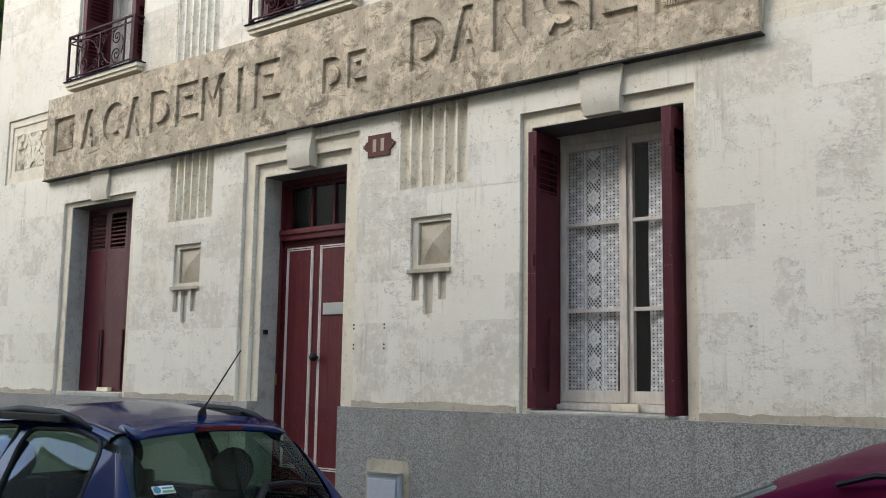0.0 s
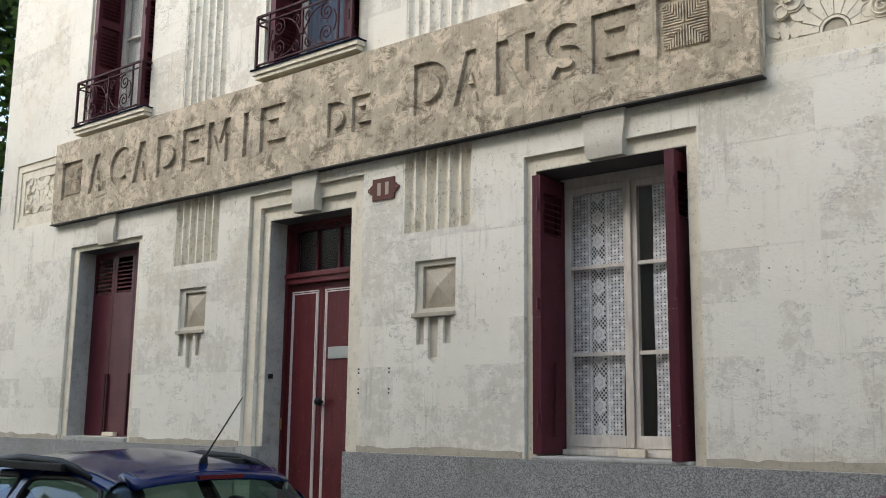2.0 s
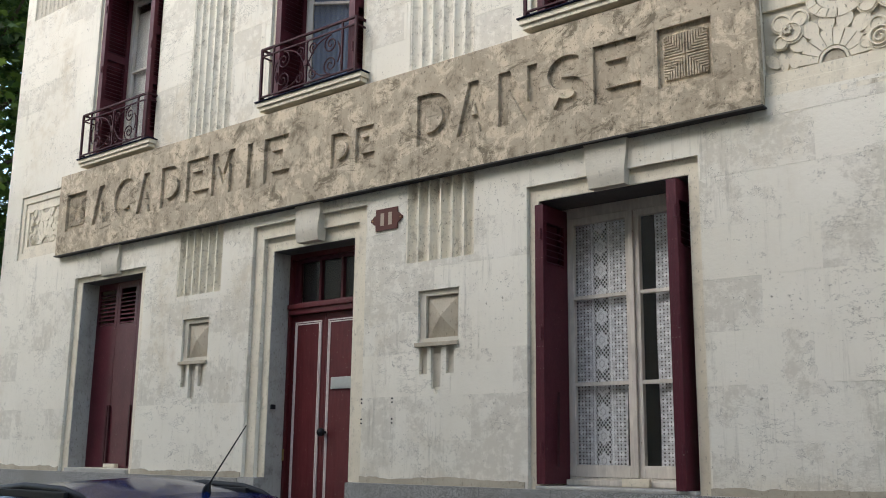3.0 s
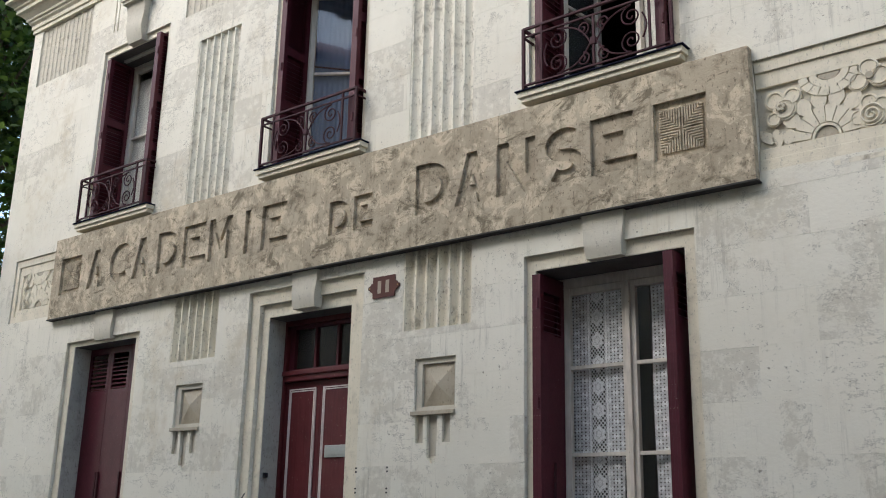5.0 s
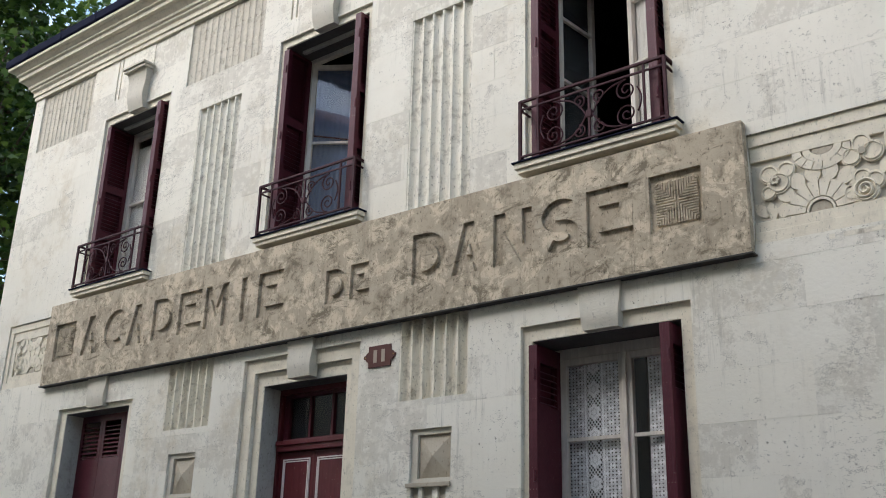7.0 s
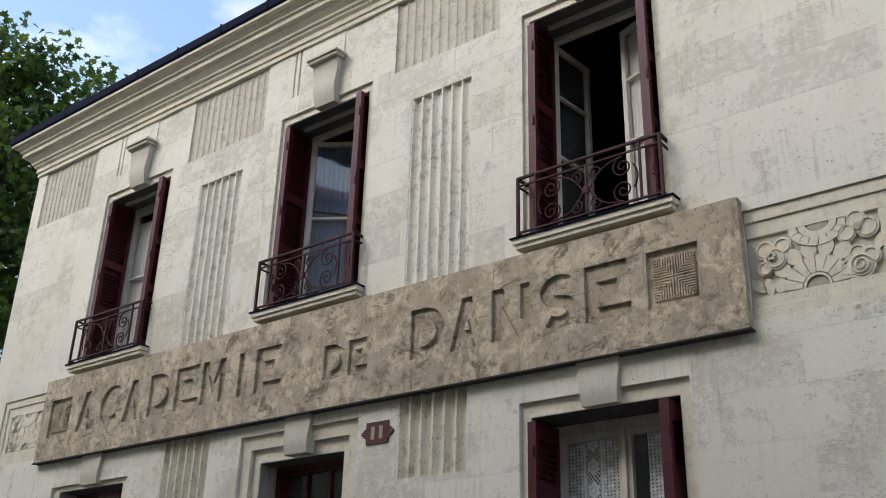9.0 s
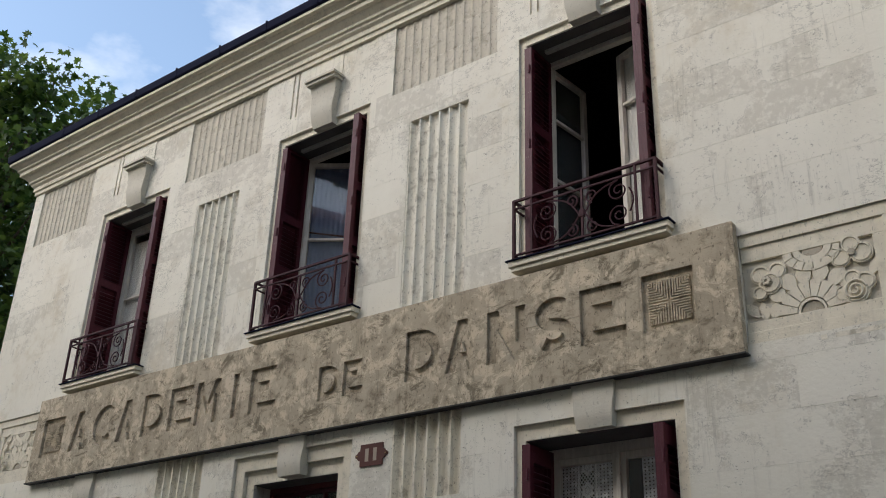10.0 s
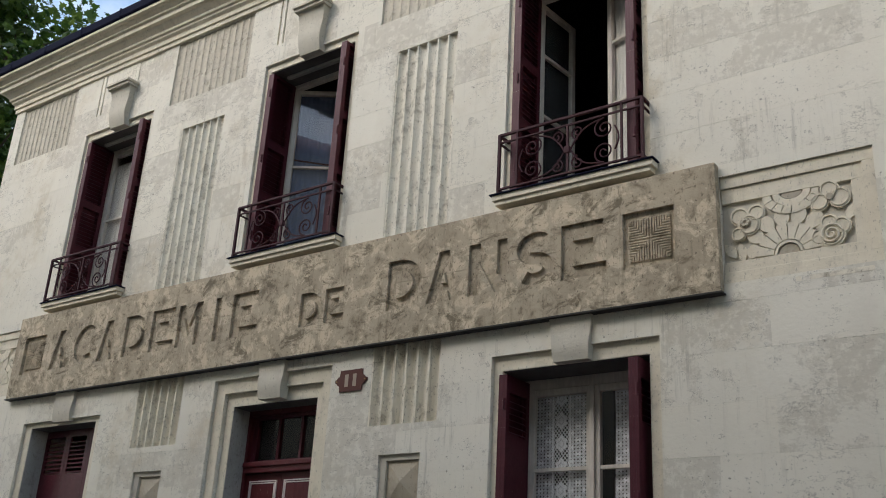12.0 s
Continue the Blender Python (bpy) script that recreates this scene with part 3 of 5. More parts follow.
LETTERS = [("A", -5.79, 0.31, 0), ("C", -5.386, 0.36, 0), ("A", -4.977, 0.295, 0), ("D", -4.573, 0.36, 0), ("E", -4.163, 0.355, 0), ("M", -3.771, 0.33, 0), ("I", -3.26, 0.07, 0), ("E", -3.03, 0.345, 0),
           ("D", -2.175, 0.25, 1), ("E", -1.89, 0.22, 1), ("D", -1.222, 0.35, 0), ("A", -0.824, 0.315, 0), ("N", -0.435, 0.345, 0), ("S", -0.007, 0.315, 0), ("E", 0.365, 0.36, 0)]
for ch, x, wd, small in LETTERS:
    for outline in glyph(ch, x, 4.005 if small else 4.015, wd, 0.30 if small else 0.415):
        carve(band, prism(bmesh.new(), outline, BAND_Y - 0.05, BAND_Y + 0.034))
    b = bmesh.new()
    for i, outline in enumerate(glyph(ch, x, 4.005 if small else 4.015, wd, 0.30 if small else 0.415)):
        prism(b, outline, BAND_Y + 0.029 + 0.0006 * i, BAND_Y + 0.0345)
    part("letter", b, MAT_LETTER, band, "slightly darker sunk face of a capital letter")
# joints between the stones of the band
c = boxes((-6.6, 1.6, BAND_Y - 0.05, BAND_Y + 0.005, 4.236, 4.239))
for x, z0, z1 in ((-2.62, 4.239, 4.7), (-0.42, 4.239, 4.7), (-4.75, 4.239, 4.7), (-1.50, 3.7, 4.236), (0.72, 3.7, 4.236), (-3.66, 3.7, 4.236), (1.02, 4.43, 4.7)):
    box(c, x, x + 0.003, BAND_Y - 0.05, BAND_Y + 0.005, z0, z1)
carve(band, c)
carve(band, boxes((0.848, 1.226, BAND_Y - 0.05, BAND_Y + 0.034, 4.012, 4.424), (-6.318, -5.93, BAND_Y - 0.05, BAND_Y + 0.034, 4.012, 4.424)))


def key_pattern(x0):
    """A square of nested ribs set in four quarters, sunk in the band."""
    b = bmesh.new()
    y0, y1 = BAND_Y + 0.018, BAND_Y + 0.0345
    n, s, cz = 8, 0.153, 4.218
    cx = x0 + 0.19
    for i in range(n):
        o = 0.006 + i * 0.0184
        for sx in (-1, 1):
            for sz in (-1, 1):
                a, e = sorted((cx + sx * o, cx + sx * (o + 0.010)))
                p, q = sorted((cz + sz * (o + 0.001), cz + sz * s))
                box(b, a, e, y0, y1, p, q)
                a, e = sorted((cx + sx * (o + 0.012), cx + sx * s))
                p, q = sorted((cz + sz * o, cz + sz * (o + 0.010)))
                if e - a > 0.004:
                    box(b, a, e, y0, y1, p, q)
    ob = part("ribbed_square", b, MAT_BAND)
    return tagged(ob, "square of carved nested ribs sunk in the stone band", "ornament", "ribbed squares", "structure")


key_pattern(0.848)
key_pattern(-6.318)


# ---- fluting, panels, keystones ----
def fluting(x0, x1, z0, z1, n, back, deep, material, label, group, tiers=1):
    """Concave upright flutes between narrow arrises, in one or more tiers of stones."""
    b = bmesh.new()
    us = (0.0, 0.14, 0.16, 0.20, 0.28, 0.40, 0.57, 0.74, 0.86, 0.94, 0.98)
    step = (x1 - x0) / n
    for t in range(tiers):
        za, zb = z0 + (z1 - z0) * t / tiers, z0 + (z1 - z0) * (t + 1) / tiers - (0.005 if t < tiers - 1 else 0.0)
        rows = []
        for z in (za, zb):
            row = []
            for i in range(n):
                for u in us:
                    q = max(0.0, (u - 0.14) / 0.86)
                    row.append(b.verts.new((x0 + step * (i + u), back - deep * (1 - math.sin(math.pi * q) ** 0.5), z)))
            row.append(b.verts.new((x1, back - deep, z)))
            rows.append(row)
        for a, e, p, q in zip(rows[0], rows[0][1:], rows[1][1:], rows[1]):
            b.faces.new((a, e, p, q))
        lo = [b.verts.new((v.co.x, back + 0.001, v.co.z)) for v in (rows[0][0], rows[0][-1], rows[1][-1], rows[1][0])]
        b.faces.new((lo[0], *rows[0], lo[1]))
        b.faces.new((lo[3], *rows[1], lo[2]))
    ob = part("fluted_panel", b, material)
    return tagged(ob, label, "ornament", group, "structure")


for mid in (-1.04, -3.966):
    fluting(mid - 0.3345, mid + 0.3345, 3.116, 3.76, 6, 0.055, 0.053, MAT_FLUTE, "worn cream stone panel of upright flutes below the band", "lower fluted panels")
    fluting(mid - 0.3295, mid + 0.3295, 4.60, 6.503, 6, 0.045, 0.040, MAT_FLAKY, "tall cream stone panel of upright flutes between windows", "upper fluted panels")
for x0, x1 in ((-7.589, -6.451), (-4.591, -3.386), (-1.599, -0.416)):
    fluting(x0, x1, 6.876, 7.66, 12, 0.0265, 0.012, MAT_FRIEZE, "shallow faded fluted panel under the cornice", "frieze panels", 3)

for mid in (-1.04, -3.966):
    p = thing("diamond_panel", "sunk square stone panel with a raised pyramid and ledge", "ornament", (mid, 0, 2.69), "diamond panels", "structure")
    b = boxes((-0.197, -0.135, 0.022, 0.05, -0.20, 0.198), (-0.135, 0.197, 0.022, 0.05, 0.155, 0.198), (-0.135, 0.175, 0.022, 0.05, -0.20, -0.165), (0.175, 0.197, 0.022, 0.05, -0.20, 0.155))
    part("frame", b, MAT_KEY, p)
    b = bmesh.new()
    q = [b.verts.new(v) for v in ((-0.134, 0.047, -0.164), (0.174, 0.047, -0.164), (0.174, 0.047, 0.154), (-0.134, 0.047, 0.154))]
    top = b.verts.new((0.02, 0.006, -0.005))
    for i in range(4):
        b.faces.new((q[i], q[(i + 1) % 4], top))
    part("pyramid", b, MAT_BARE, p, "bare beige stone pyramid")
    part("ledge", boxes((-0.215, 0.20, -0.022, 0.0, -0.232, -0.20)), MAT_BARE, p, bevel=0.005)
    for x0, x1, z0 in ((-0.174, -0.101, -0.432), (-0.062, 0.032, -0.53), (0.081, 0.154, -0.432)):
        part("slot_back", boxes((x0, x1, 0.030, 0.036, z0, -0.23)), MAT_KEY, p)


def keystone(mid, z0, z1, half0, half1, out0, out1, cap):
    k = thing("keystone", "grey-cream carved stone keystone with a curved face" + (" and cap" if cap else ""), "keystone", (mid, 0, z0), "upper keystones" if cap else "lower keystones", "structure")
    b = bmesh.new()
    n, rows = 14, []
    for i in range(n + 1):
        u = i / n
        h = half0 + (half1 - half0) * u
        out = out0 + (out1 - out0) * u + (0.016 if cap else 0.009) * math.sin(math.pi * 2 * (u - 0.05))
        rows.append([b.verts.new(v) for v in ((-h, 0.06, u * (z1 - z0)), (-h, -out, u * (z1 - z0)), (h, -out, u * (z1 - z0)), (h, 0.06, u * (z1 - z0)))])
    for a, e in zip(rows, rows[1:]):
        for j in range(3):
            b.faces.new((a[j], a[j + 1], e[j + 1], e[j]))
    b.faces.new(rows[0])
    b.faces.new(rows[-1][::-1])
    part("block", b, MAT_KEY, k)
    if cap:
        z = z1 - z0
        part("cap", boxes((-half1 - 0.02, half1 + 0.02, -out1 - 0.03, 0.0, z, z + 0.035), (-half1 - 0.035, half1 + 0.035, -out1 - 0.05, 0.0, z + 0.035, z + 0.06)), MAT_KEY, k)
    return k


keystone(0.425, 3.44, 3.758, 0.135, 0.165, 0.028, 0.045, False)
keystone(-2.47, 3.43, 3.758, 0.13, 0.155, 0.028, 0.045, False)
keystone(-5.44, 3.45, 3.758, 0.14, 0.16, 0.028, 0.045, False)
for mid in WINDOWS_UP:
    keystone(mid + 0.03, 6.835, 7.31, 0.13, 0.17, 0.045, 0.10, True)


# ---- cornice and roof ----
def sweep(profile, x_right, y_back):
    """A moulding along the front and round the left corner; profile: (out, z)."""
    b = bmesh.new()
    rows = []
    for o, z in profile:
        rows.append([b.verts.new((x_right, -o, z)), b.verts.new((LEFT - o, -o, z)), b.verts.new((LEFT - o, y_back, z))])
    k = len(profile)
    for i in range(k):
        a, e = rows[i], rows[(i + 1) % k]
        for j in range(2):
            b.faces.new((a[j], a[j + 1], e[j + 1], e[j]))
    b.faces.new([r[0] for r in rows])
    b.faces.new([r[2] for r in rows][::-1])
    return b


cornice = part("cornice", sweep([(-0.2, 7.665), (0.022, 7.665), (0.022, 7.715), (0.04, 7.722), (0.04, 7.775), (0.07, 7.80), (0.074, 7.822), (0.096, 7.832), (0.10, 7.862), (0.15, 7.908), (0.158, 7.922),
                                  (0.195, 7.930), (0.195, 7.980), (0.222, 7.992), (0.222, 8.016), (0.262, 8.046), (0.268, 8.056), (0.305, 8.064), (0.305, 8.10), (-0.2, 8.10)], RIGHT, 7.0), MAT_TRIM)
tagged(cornice, "cream painted moulded cornice under the roof edge", "cornice", kind="structure")
gutter = part("roof_gutter", sweep([(0.0, 8.101), (0.315, 8.101), (0.33, 8.115), (0.335, 8.205), (0.32, 8.225), (0.0, 8.225)], RIGHT, 7.0), MAT_SLATE, bevel=0.004)
tagged(gutter, "dark blue-grey zinc gutter along the roof edge", "gutter", kind="structure")
for i in range(20):
    x = LEFT + 0.2 + 0.74 * i
    part("gutter_hook", boxes((x - 0.009, x + 0.009, -0.338, -0.30, 8.100, 8.230)), MAT_SLATE, gutter)
b = bmesh.new()
v = [b.verts.new(p) for p in ((LEFT - 0.3, -0.3, 8.21), (RIGHT, -0.3, 8.21), (RIGHT, 7.2, 8.21), (LEFT - 0.3, 7.2, 8.21), (LEFT + 2.6, 3.4, 9.3), (RIGHT, 3.4, 9.3))]
for f in ((0, 1, 5, 4), (2, 3, 4, 5), (3, 0, 4), (1, 2, 5), (3, 2, 1, 0)):
    b.faces.new([v[i] for i in f])
tagged(part("roof", b, MAT_SLATE), "low dark slate hipped roof", "roof", kind="structure")

# ---- ground ----
b = bmesh.new()
v = [b.verts.new(p) for p in ((-400, -400, 0), (400, -400, 0), (400, 400, 0), (-400, 400, 0))]
b.faces.new(v)
tagged(part("ground", b, MAT_ASPHALT), "worn grey asphalt street and ground", "ground", kind="structure")
for y0, y1 in ((-1.25, -0.046), (-9.4, -5.05)):
    tagged(part("pavement", boxes((-40, 40, y0, y1, 0.0, 0.13)), MAT_PAVE), "grey asphalted pavement beside the road", "pavement", kind="structure")
for y0, y1 in ((-1.40, -1.254), (-5.046, -4.90)):
    k = thing("kerb", "row of grey granite kerb stones", "kerb", kind="structure")
    me = mesh_of("kerb_stone", boxes((0.004, 0.996, y0, y1, 0.0, 0.14)), MAT_KERB)
    for i in range(-14, 12):
        share("kerb_stone", me, k, Matrix.Translation((i, 0, 0)))
step = part("doorstep", boxes((-3.0, -2.0, -0.28, 0.33, 0.13, 0.32), (-3.0, -2.0, 0.0, 0.42, 0.32, 0.5)), MAT_KERB, bevel=0.006)
tagged(step, "worn grey stone steps in front of the street door", "step", kind="structure")
# out of view; its height is raised so that it shades the lower front
far = thing("opposite_house", "plain cream rendered house with an orange tiled roof across the street, heightened for shade", "house", (0, -9.4, 0))
part("wall", boxes((-18, 18, -6, 0, 0, 11.2)), MAT_FAR, far)
b = bmesh.new()
v = [b.verts.new(p) for p in ((-18.3, 0.35, 11.2), (18.3, 0.35, 11.2), (18.3, -6.3, 11.2), (-18.3, -6.3, 11.2), (-18.3, -3, 13.2), (18.3, -3, 13.2))]
for f in ((0, 1, 5, 4), (2, 3, 4, 5), (3, 0, 4), (1, 2, 5), (3, 2, 1, 0)):
    b.faces.new([v[i] for i in f])
part("roof", b, MAT_TILE, far)


# ---- windows, shutters, balconies ----
def louvre_leaf(name, parent, width, height, groups, m, thick=0.022, slats=True):
    """A shutter leaf in its own plane (x across, z up, y thick), pierced by groups of slats (z0, z1)."""
    e = 0.045
    b = boxes((0, e, 0, thick, 0, height), (width - e, width, 0, thick, 0, height))
    z = 0.0
    for g0, g1 in groups:
        box(b, e, width - e, 0, thick, z, g0)
        z = g1
    box(b, e, width - e, 0, thick, z, height)
    leaf = part(name, b, MAT_SHUTTER, parent)
    leaf.matrix_basis = m
    if slats:
        pitch = 0.044
        sl = bmesh.new()
        q = [sl.verts.new(p) for p in ((e, 0.000, 0.0), (width - e, 0.000, 0.0), (width - e, thick, 0.016), (e, thick, 0.016),
                                       (e, 0.000, 0.006), (width - e, 0.000, 0.006), (width - e, thick, 0.022), (e, thick, 0.022))]
        for f in ((3, 2, 1, 0), (4, 5, 6, 7), (0, 1, 5, 4), (1, 2, 6, 5), (2, 3, 7, 6), (3, 0, 4, 7)):
            sl.faces.new([q[i] for i in f])
        me = mesh_of("slat", sl, MAT_SHUTTER)
        for g0, g1 in groups:
            for i in range(int((g1 - g0) / pitch)):
                share("slat", me, leaf, Matrix.Translation((0, 0, g0 + 0.006 + i * pitch)))
    return leaf


def shutter_pack(x_in, y0, y1, z0, z1, side, groups, label, slats_all=False):
    """Folded leaves standing square to the wall; side +1: on the left jamb, -1: on the right jamb."""
    s = thing("folding_shutter", label, "shutter", (x_in, y0, z0), "folded shutters")
    for i in range(3):
        x = side * (0.004 + i * 0.023) - (0.018 if side < 0 else 0.0)
        m = Matrix.Translation((x, 0, 0)) @ Matrix.Rotation(radians(90), 4, "Z")
        shown = i == (2 if side > 0 else 0)
        cut = groups if shown or i == 1 else []
        louvre_leaf("leaf", s, y1 - y0 - 0.012 * (2 - i if side > 0 else i), z1 - z0 - 0.02, cut, m, slats=shown)
    for z in (0.12, 0.52, 0.88):
        part("hinge", tube(bmesh.new(), [(side * 0.030, -0.006, z * (z1 - z0) - 0.04), (side * 0.030, -0.006, z * (z1 - z0) + 0.04)], 0.009, 8), MAT_SHUTTER, s)
    return s


UPG = [(0.10, 0.62), (0.70, 1.18), (1.26, 1.96)]
for mid in WINDOWS_UP:
    shutter_pack(mid - 0.553, 0.02, 0.335, UP_SILL + 0.012, UP_TOP - 0.01, 1, UPG, "dark burgundy louvred metal shutter folded against the jamb")
    shutter_pack(mid + 0.552, -0.055, 0.25, UP_SILL + 0.012, UP_TOP - 0.01, -1, UPG, "dark burgundy louvred metal shutter folded and jutting from the jamb")
GG = [(1.50, 1.80)]
shutter_pack(-0.163, 0.02, 0.335, 1.485, 3.428, 1, GG, "dark burgundy metal shutter with a few slats, folded in the window")
shutter_pack(0.955, -0.045, 0.25, 1.475, 3.428, -1, GG, "dark burgundy metal shutter with a few slats, jutting from the window")

for x, y, z0, z1 in ((-0.088, 0.15, 1.60, 2.10), (0.905, -0.03, 1.56, 1.98)):
    bar = part("shutter_stay", tube(bmesh.new(), [(x, y, z0), (x, y + 0.012, z1)], 0.008, 6), MAT_IRON)
    tagged(bar, "dark iron stay bar hanging on a folded shutter", "bar", "shutter stays")

# closed shutter of the window beside the corner
closed = thing("closed_shutter", "closed burgundy metal folding shutter with louvres at the top", "shutter", (-6.03, 0.235, 1.495))
for x0, x1 in ((0.0, 0.385), (0.39, 0.75), (0.755, 1.10)):
    louvre_leaf("leaf", closed, x1 - x0, 1.935, [(1.48, 1.86)], Matrix.Translation((x0, 0, 0)))
for x in (0.36, 0.395, 0.77):
    part("bar", boxes((x - 0.010, x + 0.010, -0.022, -0.001, 0.02, 0.63)), MAT_IRON, closed, "dark iron bar")
part("stop_block", boxes((0.42, 0.62, -0.05, -0.005, 0.0, 0.04)), MAT_TRIM, closed, "small pale stone stop")
tagged(part("window_sill", boxes((-6.03, -4.93, 0.0, 0.36, 1.45, 1.488)), MAT_REVEAL, bevel=0.005), "worn grey stone sill under the closed shutter", "sill", kind="structure")
tagged(part("window_sill", boxes((-0.165, 0.98, -0.02, 0.36, 1.452, 1.474)), MAT_REVEAL, bevel=0.005), "worn grey stone sill under the lace-curtained window", "sill", kind="structure")


def casement(name, parent, width, height, bars, m, fr=0.048, hinge=0.042, net=None, back=1):
    """One glazed leaf (x across from the hinge, z up) with its panes."""
    b = boxes((0, fr, 0, hinge, 0, height), (width - fr, width, 0, hinge, 0, height), (fr, width - fr, 0, hinge, 0, fr * 1.7), (fr, width - fr, 0, hinge, height - fr, height))
    leaf = part(name, b, MAT_FRAME, parent, bevel=0.004)
    leaf.matrix_basis = m
    zs = [fr * 1.7, *bars, height - fr]
    for z in bars:
        part("glazing_bar", boxes((fr, width - fr, 0.004, hinge - 0.006, z - 0.013, z + 0.013)), MAT_FRAME, leaf, bevel=0.003)
    for z0, z1 in zip(zs, zs[1:]):
        pane = part("pane", boxes((fr, width - fr, 0.018, 0.022, z0, z1)), MAT_GLASS, leaf)
        pane.visible_shadow = False
    if net:
        # gathered net hung on the room side of the leaf
        b = bmesh.new()
        cols = [[b.verts.new((fr * 0.6 + (width - 1.2 * fr) * i / 48, (0.052 if back > 0 else -0.012) + 0.005 * math.sin(i * 1.15), z)) for z in (fr, height * 0.5, height - 0.03)] for i in range(49)]
        for p, q in zip(cols, cols[1:]):
            for i in range(2):
                b.faces.new((p[i], q[i], q[i + 1], p[i + 1]))
        part("net_curtain", b, net, leaf, "gathered net curtain on the leaf", True)
        if net is MAT_VOILE:
            part("curtain_rod", tube(bmesh.new(), [(fr * 0.5, 0.044, height * 0.60), (width - fr * 0.5, 0.044, height * 0.57)], 0.009, 8), MAT_IRON, leaf, "dark curtain rod")
    return leaf


def curtain(name, x0, x1, z0, z1, y, mat, folds, deep, label, pinch=0.0):
    b = bmesh.new()
    nx, nz = 64, 24
    mid = (x0 + x1) / 2
    rows = []
    for j in range(nz + 1):
        w = j / nz
        row = []
        for i in range(nx + 1):
            u = i / nx
            row.append(b.verts.new((x0 - mid + (x1 - x0) * u * (1 - pinch * (1 - w) ** 2) + 0.006 * math.sin(9 * w + 3 * u), deep * math.sin(folds * 2 * math.pi * u + 0.8 * math.sin(3 * w)) * (0.4 + 0.6 * (1 - w)), (z1 - z0) * w + 0.012 * (1 - w) * math.sin(5 * u))))
        rows.append(row)
    for a, e in zip(rows, rows[1:]):
        for i in range(nx):
            b.faces.new((a[i], a[i + 1], e[i + 1], e[i]))
    ob = part(name, b, mat, smooth=True)
    ob.location = (mid, y, z0)
    return tagged(ob, label, "curtain", "curtains")


# ground-floor window
w1 = thing("window_1", "two-leaf window with flaking off-white paint, three panes a leaf", "window", (-0.165, 0.345, 1.48), kind="structure")
part("window_frame", boxes((0, 0.05, 0, 0.06, 0, 1.955), (1.095, 1.145, 0, 0.06, 0, 1.955), (0.05, 1.095, 0, 0.06, 1.875, 1.955), (0.05, 1.095, -0.005, 0.06, 0, 0.05)), MAT_FRAME, w1, bevel=0.004)
casement("leaf", w1, 0.515, 1.82, [0.63, 1.24], Matrix.Translation((0.052, -0.008, 0.052)))
casement("leaf", w1, 0.515, 1.82, [0.63, 1.24], Matrix.Translation((0.578, -0.008, 0.052)))
part("meeting_stile", boxes((0.556, 0.590, -0.03, -0.010, 0.055, 1.87)), MAT_FRAME, w1, bevel=0.006)
part("threshold", boxes((0.05, 1.09, -0.06, -0.012, -0.004, 0.035)), MAT_FRAME, w1, bevel=0.006)
part("stop_block", boxes((0.50, 0.70, -0.10, -0.065, -0.004, 0.05)), MAT_TRIM, w1, "small pale block on the sill", bevel=0.006)
curtain("lace_curtain", -0.085, 0.335, 1.56, 3.31, 0.393, MAT_LACE, 3, 0.008, "white crochet lace curtain hanging behind the glass", 0.06)
curtain("lace_curtain", 0.55, 0.93, 1.56, 3.33, 0.393, MAT_LACE, 2.5, 0.012, "white crochet lace curtain drawn to the side of the pane", -0.10)
for x0, x1 in ((-0.08, 0.315), (0.585, 0.92)):
    f = bmesh.new()
    rng = random.Random(3)
    for i in range(36):
        x = x0 + 0.01 + (x1 - x0 - 0.02) * i / 35
        tube(f, [(x, 0.393, 1.562), (x + rng.uniform(-0.006, 0.006), 0.393, 1.535 - rng.uniform(0, 0.012))], 0.0022, 4)
    tagged(part("fringe", f, MAT_WHITE), "white knotted fringe under the lace curtain", "fringe", "curtain fringes", "stuff")

# thin boards added under the lintels; their dark grey stands for soffit shade
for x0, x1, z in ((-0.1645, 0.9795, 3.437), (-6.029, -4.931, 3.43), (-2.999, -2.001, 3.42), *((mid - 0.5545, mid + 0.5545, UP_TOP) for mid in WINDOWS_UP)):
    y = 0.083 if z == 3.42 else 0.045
    tagged(part("lintel", boxes((x0, x1, y, 0.30 if z == 3.42 else 0.344, z - 0.006, z - 0.0005)), MAT_SOFFIT_SHADE), "thin added board under a lintel, soffit shade put into its dark grey", "lintel", "lintels", "structure")

